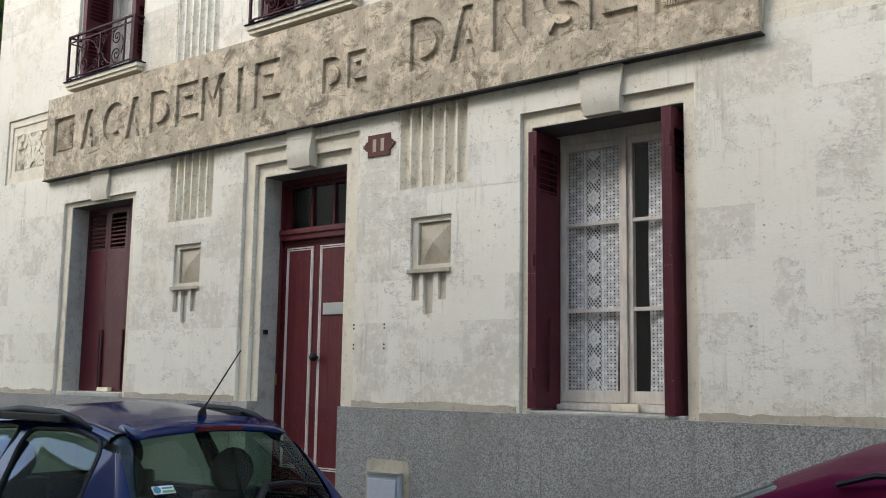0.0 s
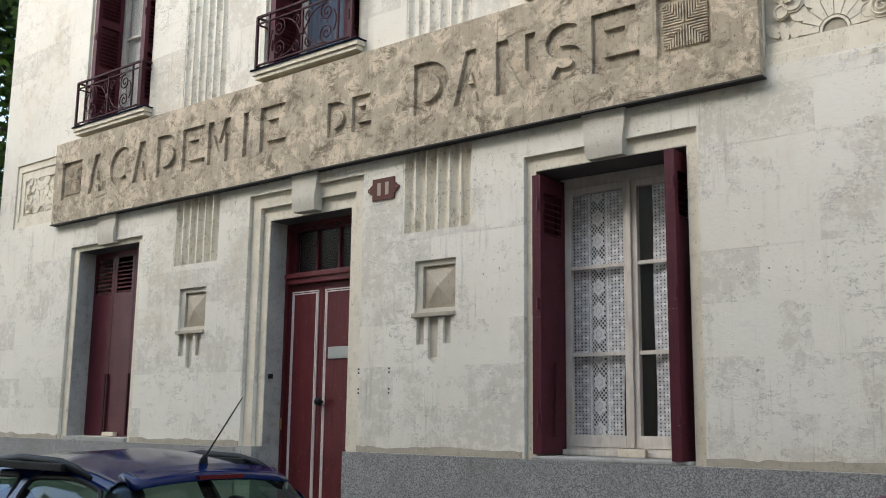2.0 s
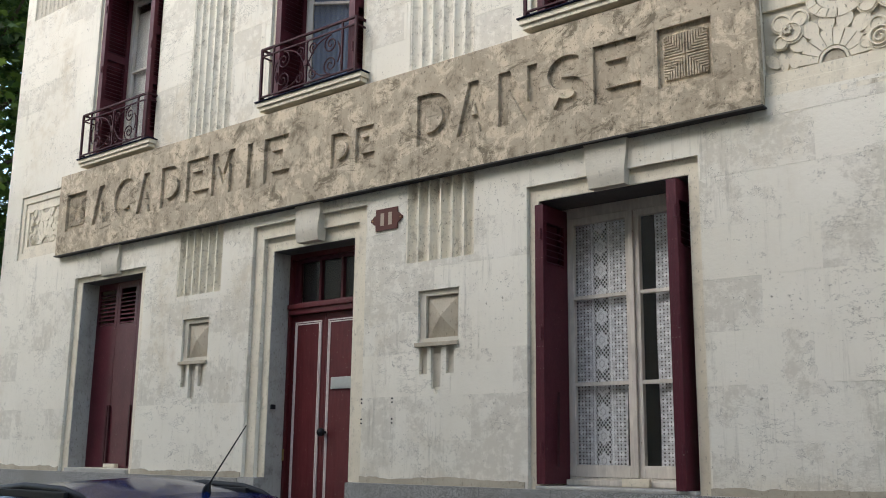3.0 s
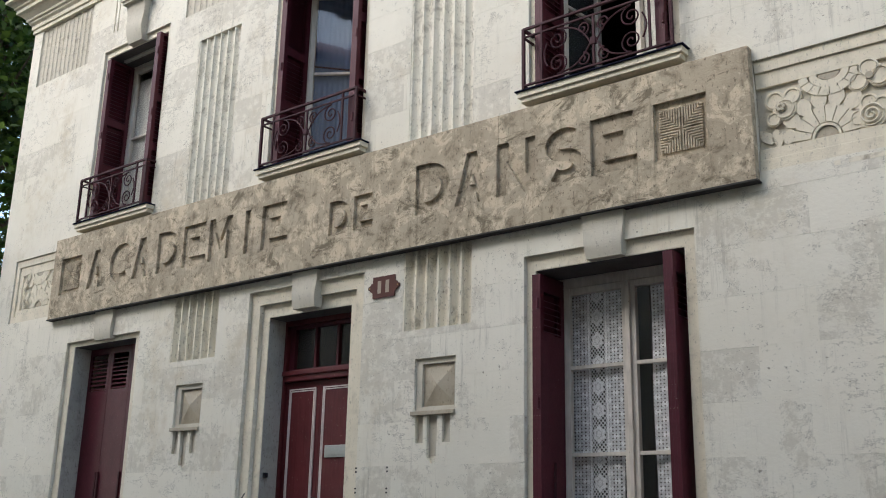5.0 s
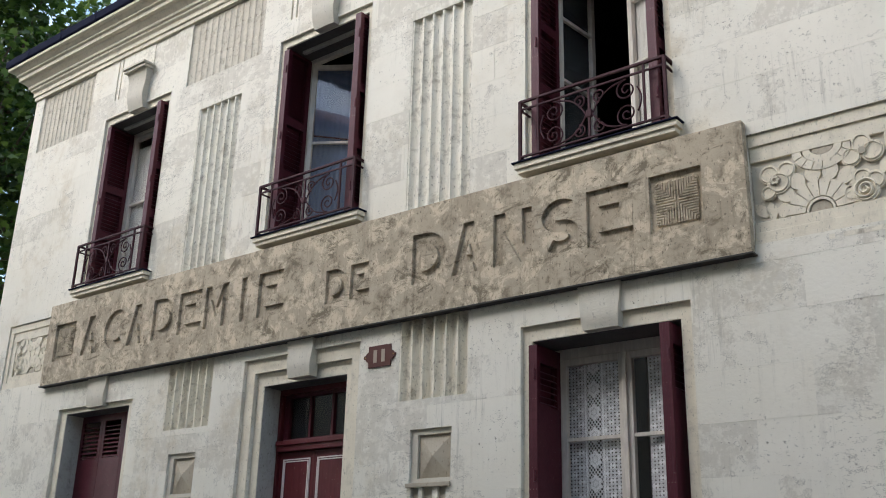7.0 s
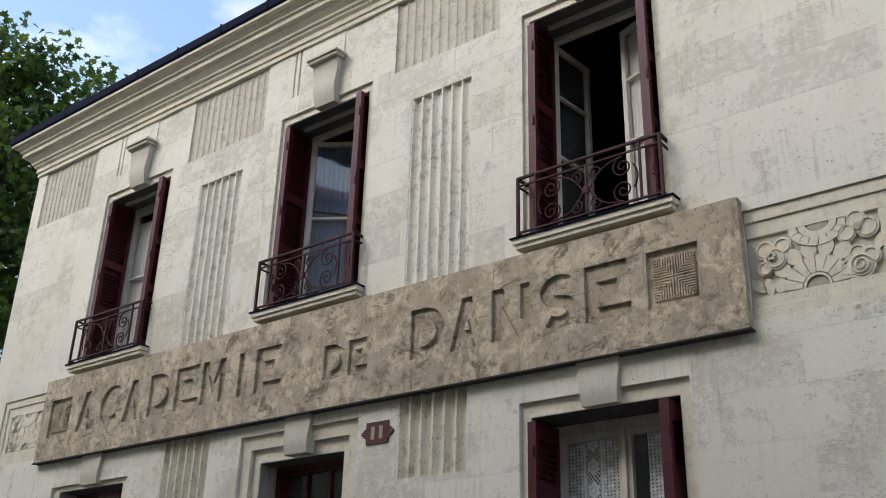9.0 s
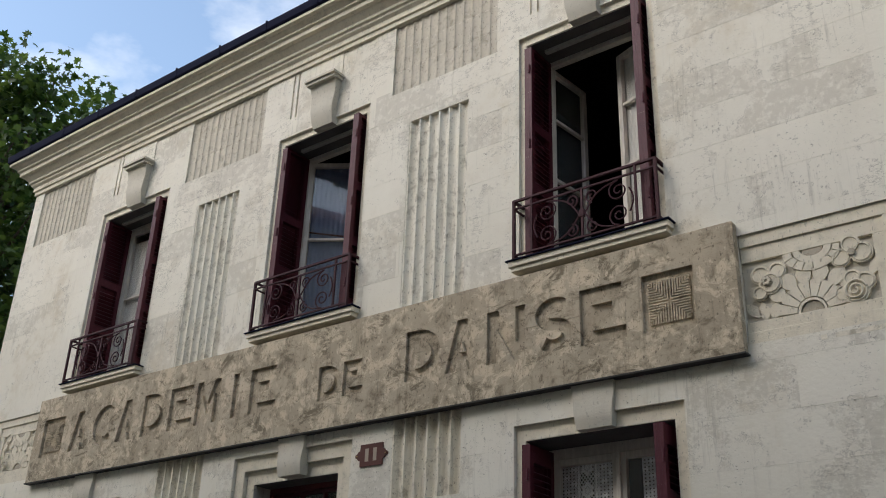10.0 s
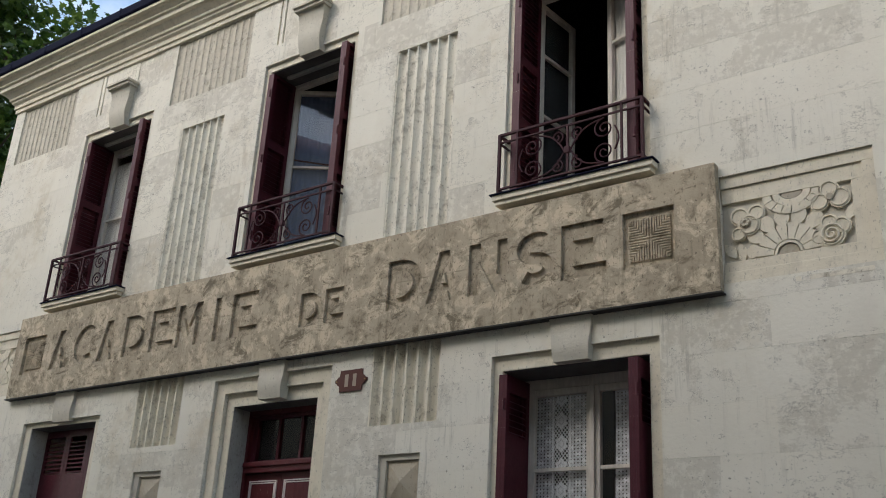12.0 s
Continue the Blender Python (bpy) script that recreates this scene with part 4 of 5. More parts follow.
# upper windows
for n, mid in enumerate(WINDOWS_UP):
    h = UP_TOP - UP_SILL
    w = thing("window_" + str(n + 2), ("closed window with off-white frame and net curtain", "window with off-white frame, one leaf open, blue-grey curtain", "window standing wide open, off-white leaves turned inwards")[n], "window", (mid - 0.555, 0.345, UP_SILL), kind="structure")
    part("window_frame", boxes((0, 0.045, 0, 0.06, 0, h), (1.065, 1.11, 0, 0.06, 0, h), (0.045, 1.065, 0, 0.06, h - 0.05, h), (0.045, 1.065, 0, 0.06, 0, 0.04)), MAT_FRAME, w, bevel=0.004)
    part("shutter_rail", boxes((0.10, 1.0, -0.19, -0.15, h - 0.035, h - 0.007)), MAT_REVEAL, w, "worn rail under the lintel")
    hh = h - 0.10
    left = (0, 33, 84)[n]
    right = (0, 68, 20)[n]
    # the grey net on the wide-open left leaf is added for its pane's reflection
    hung = (None, MAT_VOILE, MAT_PANE_GREY)[n], (None, None, MAT_VOILE_W)[n]
    casement("leaf", w, 0.50, hh, [hh * 0.44, hh * 0.74] if n == 2 else [hh * 0.55], Matrix.Translation((0.05, 0.01, 0.045)) @ Matrix.Rotation(radians(left), 4, "Z"), net=hung[0])
    casement("leaf", w, 0.50, hh, [hh * 0.44, hh * 0.74] if n == 2 else [hh * 0.55], Matrix.Translation((1.06, 0.052, 0.045)) @ Matrix.Rotation(radians(180 - right), 4, "Z"), net=hung[1], back=-1)
curtain("net_curtain", -5.97, -5.53, 4.86, 6.64, 0.407, MAT_VOILE_W, 6, 0.005, "yellowed net curtain behind the closed upper window")
curtain("net_curtain", -5.41, -4.98, 4.86, 6.64, 0.407, MAT_VOILE_W, 6, 0.005, "yellowed net curtain behind the closed upper window")


def spiral(cx, cz, r, turns, a0, sgn, y, k=26):
    pts = []
    for i in range(k + 1):
        u = i / k
        a = a0 + sgn * turns * 2 * math.pi * u
        rr = r * (1 - 0.86 * u)
        pts.append((cx + rr * math.cos(a), y, cz + rr * math.sin(a)))
    return pts


def bow(p, q, lift, y, k=12):
    p, q = Vector(p), Vector(q)
    n = Vector((-(q - p).y, (q - p).x)).normalized() * lift
    return [((p + (q - p) * (i / k) + n * math.sin(math.pi * i / k)).x, y, (p + (q - p) * (i / k) + n * math.sin(math.pi * i / k)).y) for i in range(k + 1)]


# stone sill and wrought-iron rail, built once and copied
balcony = thing("window_rail", "burgundy wrought-iron window rail with scrolls on a stone sill", "railing", (WINDOWS_UP[0], 0, 4.70), "window rails")
part("sill", boxes((-0.655, 0.665, -0.097, 0.24, 0.046, 0.090), (-0.635, 0.645, -0.080, 0.24, 0.010, 0.046)), MAT_TRIM, balcony, "cream stone sill", bevel=0.004)
part("sill_edge", boxes((-0.672, 0.680, -0.114, 0.24, 0.090, 0.100)), MAT_SLATE, balcony, "dark zinc sill cover", bevel=0.004)
Y = -0.108
X0, X1 = -0.59, 0.605
for z, r in ((0.585, 0.012), (0.520, 0.008), (0.125, 0.009)):
    part("rail", boxes((X0, X1, Y - r, Y + r, z - r * 0.7, z + r * 0.7)), MAT_IRON, balcony)
    for x in (X0, X1):
        part("rail_return", boxes((x - r, x + r, Y + r, 0.03, z - r * 0.7, z + r * 0.7)), MAT_IRON, balcony)
for x in (X0, X1):
    part("post", boxes((x - 0.011, x + 0.011, Y - 0.011, Y + 0.011, 0.098, 0.59)), MAT_IRON, balcony)
for x in (-0.43, 0.445):
    part("bar", boxes((x - 0.008, x + 0.008, Y - 0.008, Y + 0.008, 0.125, 0.585)), MAT_IRON, balcony)
cx = (X0 + X1) / 2
for s in (-1, 1):
    for (u, z, r, turns, a0, g) in ((0.30, 0.415, 0.085, 1.7, 0.5 * math.pi, s), (0.30, 0.225, 0.085, 1.7, -0.5 * math.pi, -s), (0.085, 0.440, 0.055, 1.5, 1.5 * math.pi, -s), (0.085, 0.195, 0.055, 1.5, 0.5 * math.pi, s)):
        part("scroll", tube(bmesh.new(), spiral(cx + s * u, z, r, turns, a0, g, Y), 0.0065, 6), MAT_IRON, balcony)
    part("scroll", tube(bmesh.new(), bow((cx + s * 0.30, 0.50), (cx + s * 0.02, 0.30), -s * 0.055, Y), 0.0065, 6), MAT_IRON, balcony)
    part("scroll", tube(bmesh.new(), bow((cx + s * 0.30, 0.14), (cx + s * 0.02, 0.32), s * 0.055, Y), 0.0065, 6), MAT_IRON, balcony)
    part("scroll", tube(bmesh.new(), bow((cx + s * 0.385, 0.415), (cx + s * 0.385, 0.225), s * 0.03, Y), 0.0065, 6), MAT_IRON, balcony)
part("bar", boxes((cx - 0.008, cx + 0.008, Y - 0.008, Y + 0.008, 0.125, 0.52)), MAT_IRON, balcony)
part("rosette", boxes((cx - 0.022, cx + 0.022, Y - 0.016, Y + 0.014, 0.285, 0.345)), MAT_IRON, balcony, bevel=0.008)
for mid in WINDOWS_UP[1:]:
    copy_thing(balcony, Matrix.Translation((mid, 0, 4.70)))

# ---- street door ----
DY = 0.30
door = thing("door_1", "burgundy double street door with pale pink lined panels", "door", (-3.0, DY, 0.5), kind="structure")
part("door_frame", boxes((0.0, 0.03, -0.03, 0.08, 0, 2.92), (0.93, 1.0, -0.03, 0.08, 0, 2.92), (0.03, 0.93, -0.03, 0.08, 2.87, 2.92)), MAT_RED, door, bevel=0.004)
part("transom_bar", boxes((0.03, 0.93, -0.05, 0.08, 2.365, 2.435), (0.03, 0.93, -0.068, -0.045, 2.415, 2.455)), MAT_RED, door, bevel=0.005)
for x0, x1 in ((0.09, 0.335), (0.36, 0.605), (0.63, 0.87)):
    p = part("transom_pane", boxes((x0, x1, 0.04, 0.044, 2.48, 2.84)), MAT_GLASS, door)
    p.visible_shadow = False
part("transom_frame", boxes((0.03, 0.09, 0.015, 0.055, 2.435, 2.87), (0.87, 0.93, 0.015, 0.055, 2.435, 2.87), (0.335, 0.36, 0.02, 0.055, 2.48, 2.84), (0.605, 0.63, 0.02, 0.055, 2.48, 2.84), (0.09, 0.87, 0.015, 0.055, 2.435, 2.48), (0.09, 0.87, 0.015, 0.055, 2.84, 2.87)), MAT_SHUTTER, door)
for x0, x1 in ((0.032, 0.458), (0.462, 0.928)):
    leaf = part("leaf", boxes((x0, x1, 0.0, 0.05, 0.01, 2.36)), MAT_RED, door)
    a, e = (0.085, 0.413) if x0 < 0.3 else (0.50, 0.86)
    for z0, z1 in ((0.40, 1.325), (1.345, 2.30)):
        n = 3
        for i in range(n):
            q0, q1 = a + 0.02 + (e - a - 0.04) * i / n, a + 0.02 + (e - a - 0.04) * (i + 1) / n
            part("board", boxes((q0 + 0.0007, q1 - 0.0007, -0.007, 0.0, z0 + (0.02 if z0 < 1 else 0.0), z1 - (0.02 if z0 > 1 else 0.0))), MAT_RED, leaf)
    for o in (0.0, 0.018):
        part("pink_line", boxes((a + o, a + o + 0.009, -0.012, 0.0, 0.40, 2.30 - o), (e - o - 0.009, e - o, -0.012, 0.0, 0.40, 2.30 - o), (a + o, e - o, -0.0125, 0.0, 2.291 - o, 2.30 - o), (a + o, e - o, -0.0125, 0.0, 0.40 + o, 0.409 + o)), MAT_PINK, leaf, "pale pink painted moulding")
    part("mid_rail", boxes((a + 0.028, e - 0.028, -0.004, 0.0, 1.325, 1.345)), MAT_RED, leaf)
box_ = part("letter_slot", boxes((0.56, 0.83, -0.02, -0.007, 1.70, 1.80)), MAT_METAL, door, "brushed metal letter slot", bevel=0.004)
part("flap", boxes((0.575, 0.815, -0.026, -0.02, 1.72, 1.775)), MAT_METAL, box_)
knob = bmesh.new()
bmesh.ops.create_uvsphere(knob, u_segments=14, v_segments=8, radius=0.036)
part("knob", knob, MAT_BLACK, door, "round black knob", True).location = (0.50, -0.055, 1.34)
part("knob_stem", tube(bmesh.new(), [(0.50, -0.05, 1.34), (0.50, 0.0, 1.34)], 0.014, 8), MAT_BLACK, door)
part("lock_plate", boxes((0.008, 0.028, -0.04, -0.03, 1.10, 1.20)), MAT_BRASS, door, "dull brass plate", bevel=0.003)
bell = part("door_bell", boxes((-2.99, -2.965, 0.105, 0.145, 2.035, 2.075)), MAT_BLACK, bevel=0.004)
tagged(bell, "small black bell push on the door jamb", "doorbell")
linings = part("door_reveal", boxes((-3.0, -2.996, 0.081, 0.30, 1.46, 3.42)), MAT_REVEAL)
tagged(linings, "grey painted jamb of the street door", "jamb", kind="structure")
linings = part("window_reveal", boxes((-6.029, -6.024, 0.041, 0.235, 1.49, 3.43)), MAT_REVEAL)
tagged(linings, "grey painted jamb of the shuttered window", "jamb", kind="structure")

# ---- enamel house plate (digits left as plain bars) ----
plate = thing("house_plate", "brown enamel house number plate with eared ends", "plate", (-1.575, 0, 3.50))
o = [(-0.115, -0.088), (0.115, -0.088), (0.118, -0.040), (0.135, -0.035), (0.148, -0.018), (0.166, -0.012), (0.166, 0.012), (0.148, 0.018), (0.135, 0.035), (0.118, 0.040), (0.115, 0.088)]
o += [(-0.115, 0.088), (-0.118, 0.040), (-0.135, 0.035), (-0.148, 0.018), (-0.166, 0.012), (-0.166, -0.012), (-0.148, -0.018), (-0.135, -0.035), (-0.118, -0.040)]
part("enamel", prism(bmesh.new(), o, -0.012, 0.0), MAT_PLAQUE, plate)
part("number_bar", boxes((-0.062, -0.026, -0.0145, -0.012, -0.05, 0.052)), MAT_BARS, plate, "cream bar")
part("number_bar", boxes((0.022, 0.058, -0.0145, -0.012, -0.05, 0.052)), MAT_BARS, plate, "cream bar")
for x in (-0.148, 0.148):
    part("screw", tube(bmesh.new(), [(x, -0.016, 0), (x, -0.012, 0)], 0.006, 8), MAT_BRASS, plate)

# ---- meter box in the plinth ----
meter = thing("meter_box", "pale grey plastic meter box set in patched mortar", "meter box", (-1.36, -0.045, 0.55))
o = [(-0.23, -0.1), (0.2, -0.1)] + [(0.20 + 0.012 * math.sin(i * 2.1), -0.05 + 0.055 * i) for i in range(10)] + [(0.18, 0.52), (-0.17, 0.525), (-0.225, 0.50)]
part("mortar_patch", prism(bmesh.new(), o, -0.006, 0.0), MAT_BARE, meter, "rough yellowish mortar patch")
part("body", boxes((-0.175, 0.135, -0.05, -0.006, -0.05, 0.42)), MAT_GREYBOX, meter, bevel=0.008)
part("lid", boxes((-0.16, 0.12, -0.062, -0.05, -0.03, 0.385)), MAT_GREYBOX, meter, bevel=0.01)
part("hood", boxes((-0.18, 0.14, -0.07, -0.006, 0.42, 0.435)), MAT_METAL, meter)
holes = bmesh.new()
for x in (-1.80, -1.48):
    for z in (2.085, 2.055, 1.93, 1.90):
        tube(holes, [(x, -0.004, z), (x, 0.0, z)], 0.0075, 8)
tagged(part("screw_holes", holes, MAT_BLACK), "small dark screw holes in the wall", "holes", kind="stuff")


# ---- carved flower panels ----
def disc(b, cx, cz, r, y0, y1, k=22, a0=0.0, a1=360.0, squash=1.0):
    pts = [(cx + r * math.cos(radians(a0 + (a1 - a0) * i / k)), cz + squash * r * math.sin(radians(a0 + (a1 - a0) * i / k))) for i in range(k + (a1 - a0 < 359))]
    prism(b, pts, y0, y1)


def petal(b, cx, cz, a, r0, r1, w, y0, y1):
    d, n = Vector((math.cos(a), math.sin(a))), Vector((-math.sin(a), math.cos(a)))
    pts = []
    for u, h in ((0, 0.35), (0.3, 0.9), (0.5, 1.0), (0.75, 0.7), (1.0, 0.0), (0.75, -0.7), (0.5, -1.0), (0.3, -0.9), (0, -0.35)):
        p = Vector((cx, cz)) + d * (r0 + (r1 - r0) * u) - n * (w * h)
        pts.append((p.x, p.y))
    prism(b, pts, y0, y1)


def flower_panel(name_x, flip, width):
    p = thing("flower_relief", "carved stone panel of fans, flowers and scrolls in a stepped frame", "relief", (name_x, 0.056, 4.2), "flower reliefs", "structure")
    p.scale = (1, 1.4, 1)
    f = -1 if flip else 1

    def bx(b, x0, x1, y0, y1, z0, z1):
        x0, x1 = sorted((f * x0, f * x1))
        box(b, x0, x1, y0, y1, z0, z1)
    b = bmesh.new()
    W = width
    bx(b, -0.055, W + 0.149, -0.028, 0.0, 0.295, 0.379)
    bx(b, -0.055, W + 0.149, -0.030, 0.0, -0.374, -0.295)
    bx(b, W + 0.075, W + 0.149, -0.028, 0.0, -0.295, 0.295)
    part("outer_frame", b, MAT_TRIM, p, bevel=0.004)
    b = bmesh.new()
    bx(b, -0.055, W + 0.075, -0.018, 0.0, 0.19, 0.295)
    bx(b, -0.055, W + 0.075, -0.022, 0.0, -0.295, -0.225)
    bx(b, W, W + 0.075, -0.018, 0.0, -0.225, 0.19)
    part("inner_frame", b, MAT_TRIM, p, bevel=0.003)
    b = bmesh.new()
    bx(b, -0.055, W, -0.003, 0.0, -0.225, 0.19)
    part("ground_slab", b, MAT_KEY, p, "bare beige stone ground of the carving")
    Z0 = -0.225
    cx = f * 0.36
    # rising fan of wedges round a netted half disc
    for i in range(8):
        a0, a1 = 3 + i * 22, 23 + i * 22
        part("fan_wedge", prism(bmesh.new(), arc(cx, Z0, 0.205, 0.205, a0, a1, 0.11, 4), -0.020, -0.002), MAT_TRIM, p)
    part("fan_ring", prism(bmesh.new(), arc(cx, Z0, 0.088, 0.088, 1, 179, 0.016, 14), -0.022, -0.002), MAT_TRIM, p)
    b = bmesh.new()
    disc(b, cx, Z0, 0.066, -0.014, -0.002, 14, 0, 180)
    part("fan_heart", b, MAT_BARE, p)
    for i, a in enumerate((4, 27, 50, 73, 97, 120, 143, 167)):
        b = bmesh.new()
        petal(b, cx, Z0, radians(a), 0.19, 0.335 if i % 7 else 0.28, 0.05, -0.016 - 0.002 * (i % 2), -0.002)
        part("petal", b, MAT_TRIM, p)
    # fan hanging from the top
    ux = f * 0.40
    for i in range(8):
        part("fan_wedge", prism(bmesh.new(), arc(ux, 0.19, 0.185, 0.15, 182 + i * 22, 202 + i * 22, 0.055, 4), -0.021, -0.003), MAT_TRIM, p)
    part("fan_ring", prism(bmesh.new(), arc(ux, 0.19, 0.12, 0.095, 181, 359, 0.045, 14), -0.019, -0.003), MAT_TRIM, p)
    b = bmesh.new()
    disc(b, ux, 0.19, 0.065, -0.014, -0.003, 12, 180, 360, 0.7)
    part("fan_heart", b, MAT_BARE, p)

    def blossom(x, z, lobes, heart):
        b = bmesh.new()
        for n, (dx, dz, r) in enumerate(lobes):
            disc(b, f * (x + dx), z + dz, r, -0.018 - 0.0015 * n, -0.002)
        part("blossom", b, MAT_TRIM, p)
        for n, (dx, dz, r) in enumerate(lobes):
            part("lobe_line", tube(bmesh.new(), [(f * (x + dx + 0.78 * r * math.cos(t)), -0.0195 - 0.0015 * n, z + dz + 0.78 * r * math.sin(t)) for t in np.linspace(0, 2 * math.pi, 20)[:-1]], 0.005, 5, True), MAT_TRIM, p)
        b = bmesh.new()
        disc(b, f * x, z, heart, -0.030, -0.018)
        part("heart", b, MAT_BARE, p)
    blossom(W - 0.13, 0.10, ((-0.07, -0.02, 0.062), (0.055, -0.01, 0.070), (-0.005, 0.055, 0.062)), 0.022)
    blossom(0.10, 0.03, ((-0.04, 0.055, 0.065), (0.07, 0.06, 0.060), (-0.05, -0.07, 0.05), (0.02, -0.015, 0.075)), 0.034)
    for k in range(6):
        b = bmesh.new()
        disc(b, f * (0.10 + 0.02 * math.cos(k * 1.05)), 0.03 + 0.02 * math.sin(k * 1.05), 0.010, -0.038, -0.030, 8)
        part("seed", b, MAT_TRIM, p)
    blossom(W - 0.14, -0.12, ((-0.075, -0.03, 0.055), (0.06, 0.02, 0.062), (-0.01, 0.055, 0.055), (0.0, -0.03, 0.085)), 0.012)
    part("spiral", tube(bmesh.new(), spiral(f * (W - 0.14), -0.15, 0.068, 2.2, 0.2, f, -0.026, 40), 0.008, 6), MAT_TRIM, p)
    for x, z, a in ((0.07, -0.16, 100), (0.03, -0.13, 130), (W - 0.04, 0.0, 60), (W - 0.21, -0.06, 80)):
        b = bmesh.new()
        petal(b, f * x, z - 0.06, radians(a if f > 0 else 180 - a), 0.0, 0.13, 0.034, -0.012, -0.002)
        part("leaf", b, MAT_TRIM, p)
    return p


flower_panel(1.575, False, 0.765)
flower_panel(-6.535, True, 0.765)
signature = thing("carved_signature", "faint carved signature left as plain bars", "writing", (1.97, 0, 3.765), kind="structure")
for x0, x1 in ((0.0, 0.035), (0.085, 0.46)):
    part("writing_bar", boxes((x0, x1, -0.0015, 0.0, 0.006, 0.036)), MAT_FLUTE, signature)


# ---- parked cars ----
def car_profile(L, half, belt, roof, u_ws, u_roof_f, u_roof_r):
    """Height of the top and half width along the car."""
    top_u = [0.0, 0.09, 0.22, u_roof_r - 0.02, u_roof_r + 0.3, (u_roof_r + u_roof_f) / 2, u_roof_f, u_ws, u_ws + 0.3, L - 0.5, L - 0.08, L]
    top_z = [0.62, 0.92, 0.99, roof - 0.05, roof + 0.008, roof + 0.045, roof + 0.005, belt + 0.06, belt - 0.0, belt - 0.12, belt - 0.26, belt - 0.38]
    wid_u = [0.0, 0.08, 0.35, 1.0, L - 0.9, L - 0.3, L]
    wid = [half - 0.14, half - 0.07, half - 0.015, half, half, half - 0.08, half - 0.22]
    return lambda u: (float(np.interp(u, top_u, top_z)), float(np.interp(u, wid_u, wid)))


def flank(u, z, belt, roof, shape):
    """Half width of the glazed upper body at height z."""
    zt, w = shape(u)
    slope = max(0.0, min(1.0, (zt - belt) / (roof - belt)))
    q = max(0.0, min(1.0, (z - belt) / max(0.05, zt - 0.11 * slope - 0.01 - belt)))
    return w - 0.035 + (-0.015 - 0.235 * slope) * q + 0.022 * slope * math.sin(math.pi * q)


def car_solid(L, half, belt, roof, u_hood, u_ws, u_roof_f, u_roof_r, grow=0.0, floor=0.22):
    """A closed hatchback body; u runs from the rear bumper (0) to the front (L), y across, z up."""
    us = [0.0, 0.04, 0.12, 0.25, 0.40, u_roof_r - 0.04, u_roof_r + 0.06, u_roof_r + 0.35, (u_roof_r + u_roof_f) / 2, u_roof_f - 0.3, u_roof_f, (u_roof_f + u_ws) / 2, u_ws - 0.05, u_ws + 0.1, (u_ws + L) / 2, L - 0.35, L - 0.12, L - 0.03, L]
    shape = car_profile(L, half, belt, roof, u_ws, u_roof_f, u_roof_r)
    fine = sorted(set(round(float(v), 4) for a, b in zip(us, us[1:]) for v in np.linspace(a, b, 6)))
    b = bmesh.new()
    rings = []
    for u in fine:
        zt, w = shape(u)
        zt, w = zt + grow, w + grow
        bow_in = 0.13 * max(0.0, 1 - u / 0.95)
        bl = min(belt, zt - 0.05)
        slope = max(0.0, min(1.0, (zt - bl) / (roof - belt)))
        wr = w - 0.05 - 0.235 * slope
        pts = [(w - 0.10, floor - grow), (w - 0.02, floor + 0.12), (w, 0.55), (w - 0.008, bl - 0.10), (w - 0.035, bl)]
        for q in (0.12, 0.25, 0.38, 0.5, 0.62, 0.75, 0.88):
            pts.append((w - 0.035 + (wr - w + 0.035) * q + 0.022 * slope * math.sin(math.pi * q), bl + (zt - 0.11 * slope - 0.01 - bl) * q))
        for q in (0, 22, 45, 68, 90):
            a = radians(q)
            pts.append((wr - 0.085 * slope + 0.085 * slope * math.cos(a), zt - 0.11 * slope - 0.01 + (0.06 * slope + 0.005) * math.sin(a)))
        pts += [(wr * 0.62, zt - 0.022 * slope), (wr * 0.42, zt - 0.009 * slope), (wr * 0.22, zt + 0.002), (0.0, zt + 0.006)]
        ring = [b.verts.new((u + bow_in * (y / half) ** 2, -y, z)) for y, z in pts] + [b.verts.new((u + bow_in * (y / half) ** 2, y, z)) for y, z in pts[-2::-1]]
        rings.append(ring)
    for r, q in zip(rings, rings[1:]):
        k = len(r)
        for i in range(k):
            b.faces.new((r[i], r[(i + 1) % k], q[(i + 1) % k], q[i]))
    b.faces.new(rings[0][::-1])
    b.faces.new(rings[-1])
    return b


def rounded(pts, r=0.05, k=4):
    out = []
    n = len(pts)
    for i in range(n):
        p, a, e = Vector(pts[i]), Vector(pts[i - 1]), Vector(pts[(i + 1) % n])
        s, t = p + (a - p).normalized() * min(r, (a - p).length * 0.4), p + (e - p).normalized() * min(r, (e - p).length * 0.4)
        for j in range(k + 1):
            w = j / k
            q = s * (1 - w) ** 2 + p * 2 * w * (1 - w) + t * w ** 2
            out.append((q.x, q.y))
    return out


def side_cut(pts):
    return prism(bmesh.new(), pts, -2, 2)


def end_cut(pts, x0, x1):
    b = bmesh.new()
    a = [b.verts.new((x0, y, z)) for y, z in pts]
    e = [b.verts.new((x1, y, z)) for y, z in pts]
    b.faces.new(a)
    b.faces.new(e[::-1])
    for i in range(len(pts)):
        j = (i + 1) % len(pts)
        b.faces.new((a[j], a[i], e[i], e[j]))
    return b


def wheel(parent, x, y, r):
    b = bmesh.new()
    s = -1 if y < 0 else 1
    tube(b, [(x, y - s * 0.10, r), (x, y - s * 0.09, r), (x, y + s * 0.07, r), (x, y + s * 0.085, r)], [r - 0.03, r, r, r - 0.03], 32)
    t = part("wheel", b, MAT_BLACK, parent, "black tyre")
    part("rim", tube(bmesh.new(), [(x, y + s * 0.08, r), (x, y + s * 0.095, r)], [r * 0.66, r * 0.60], 24), MAT_METAL, t, "silver rim")


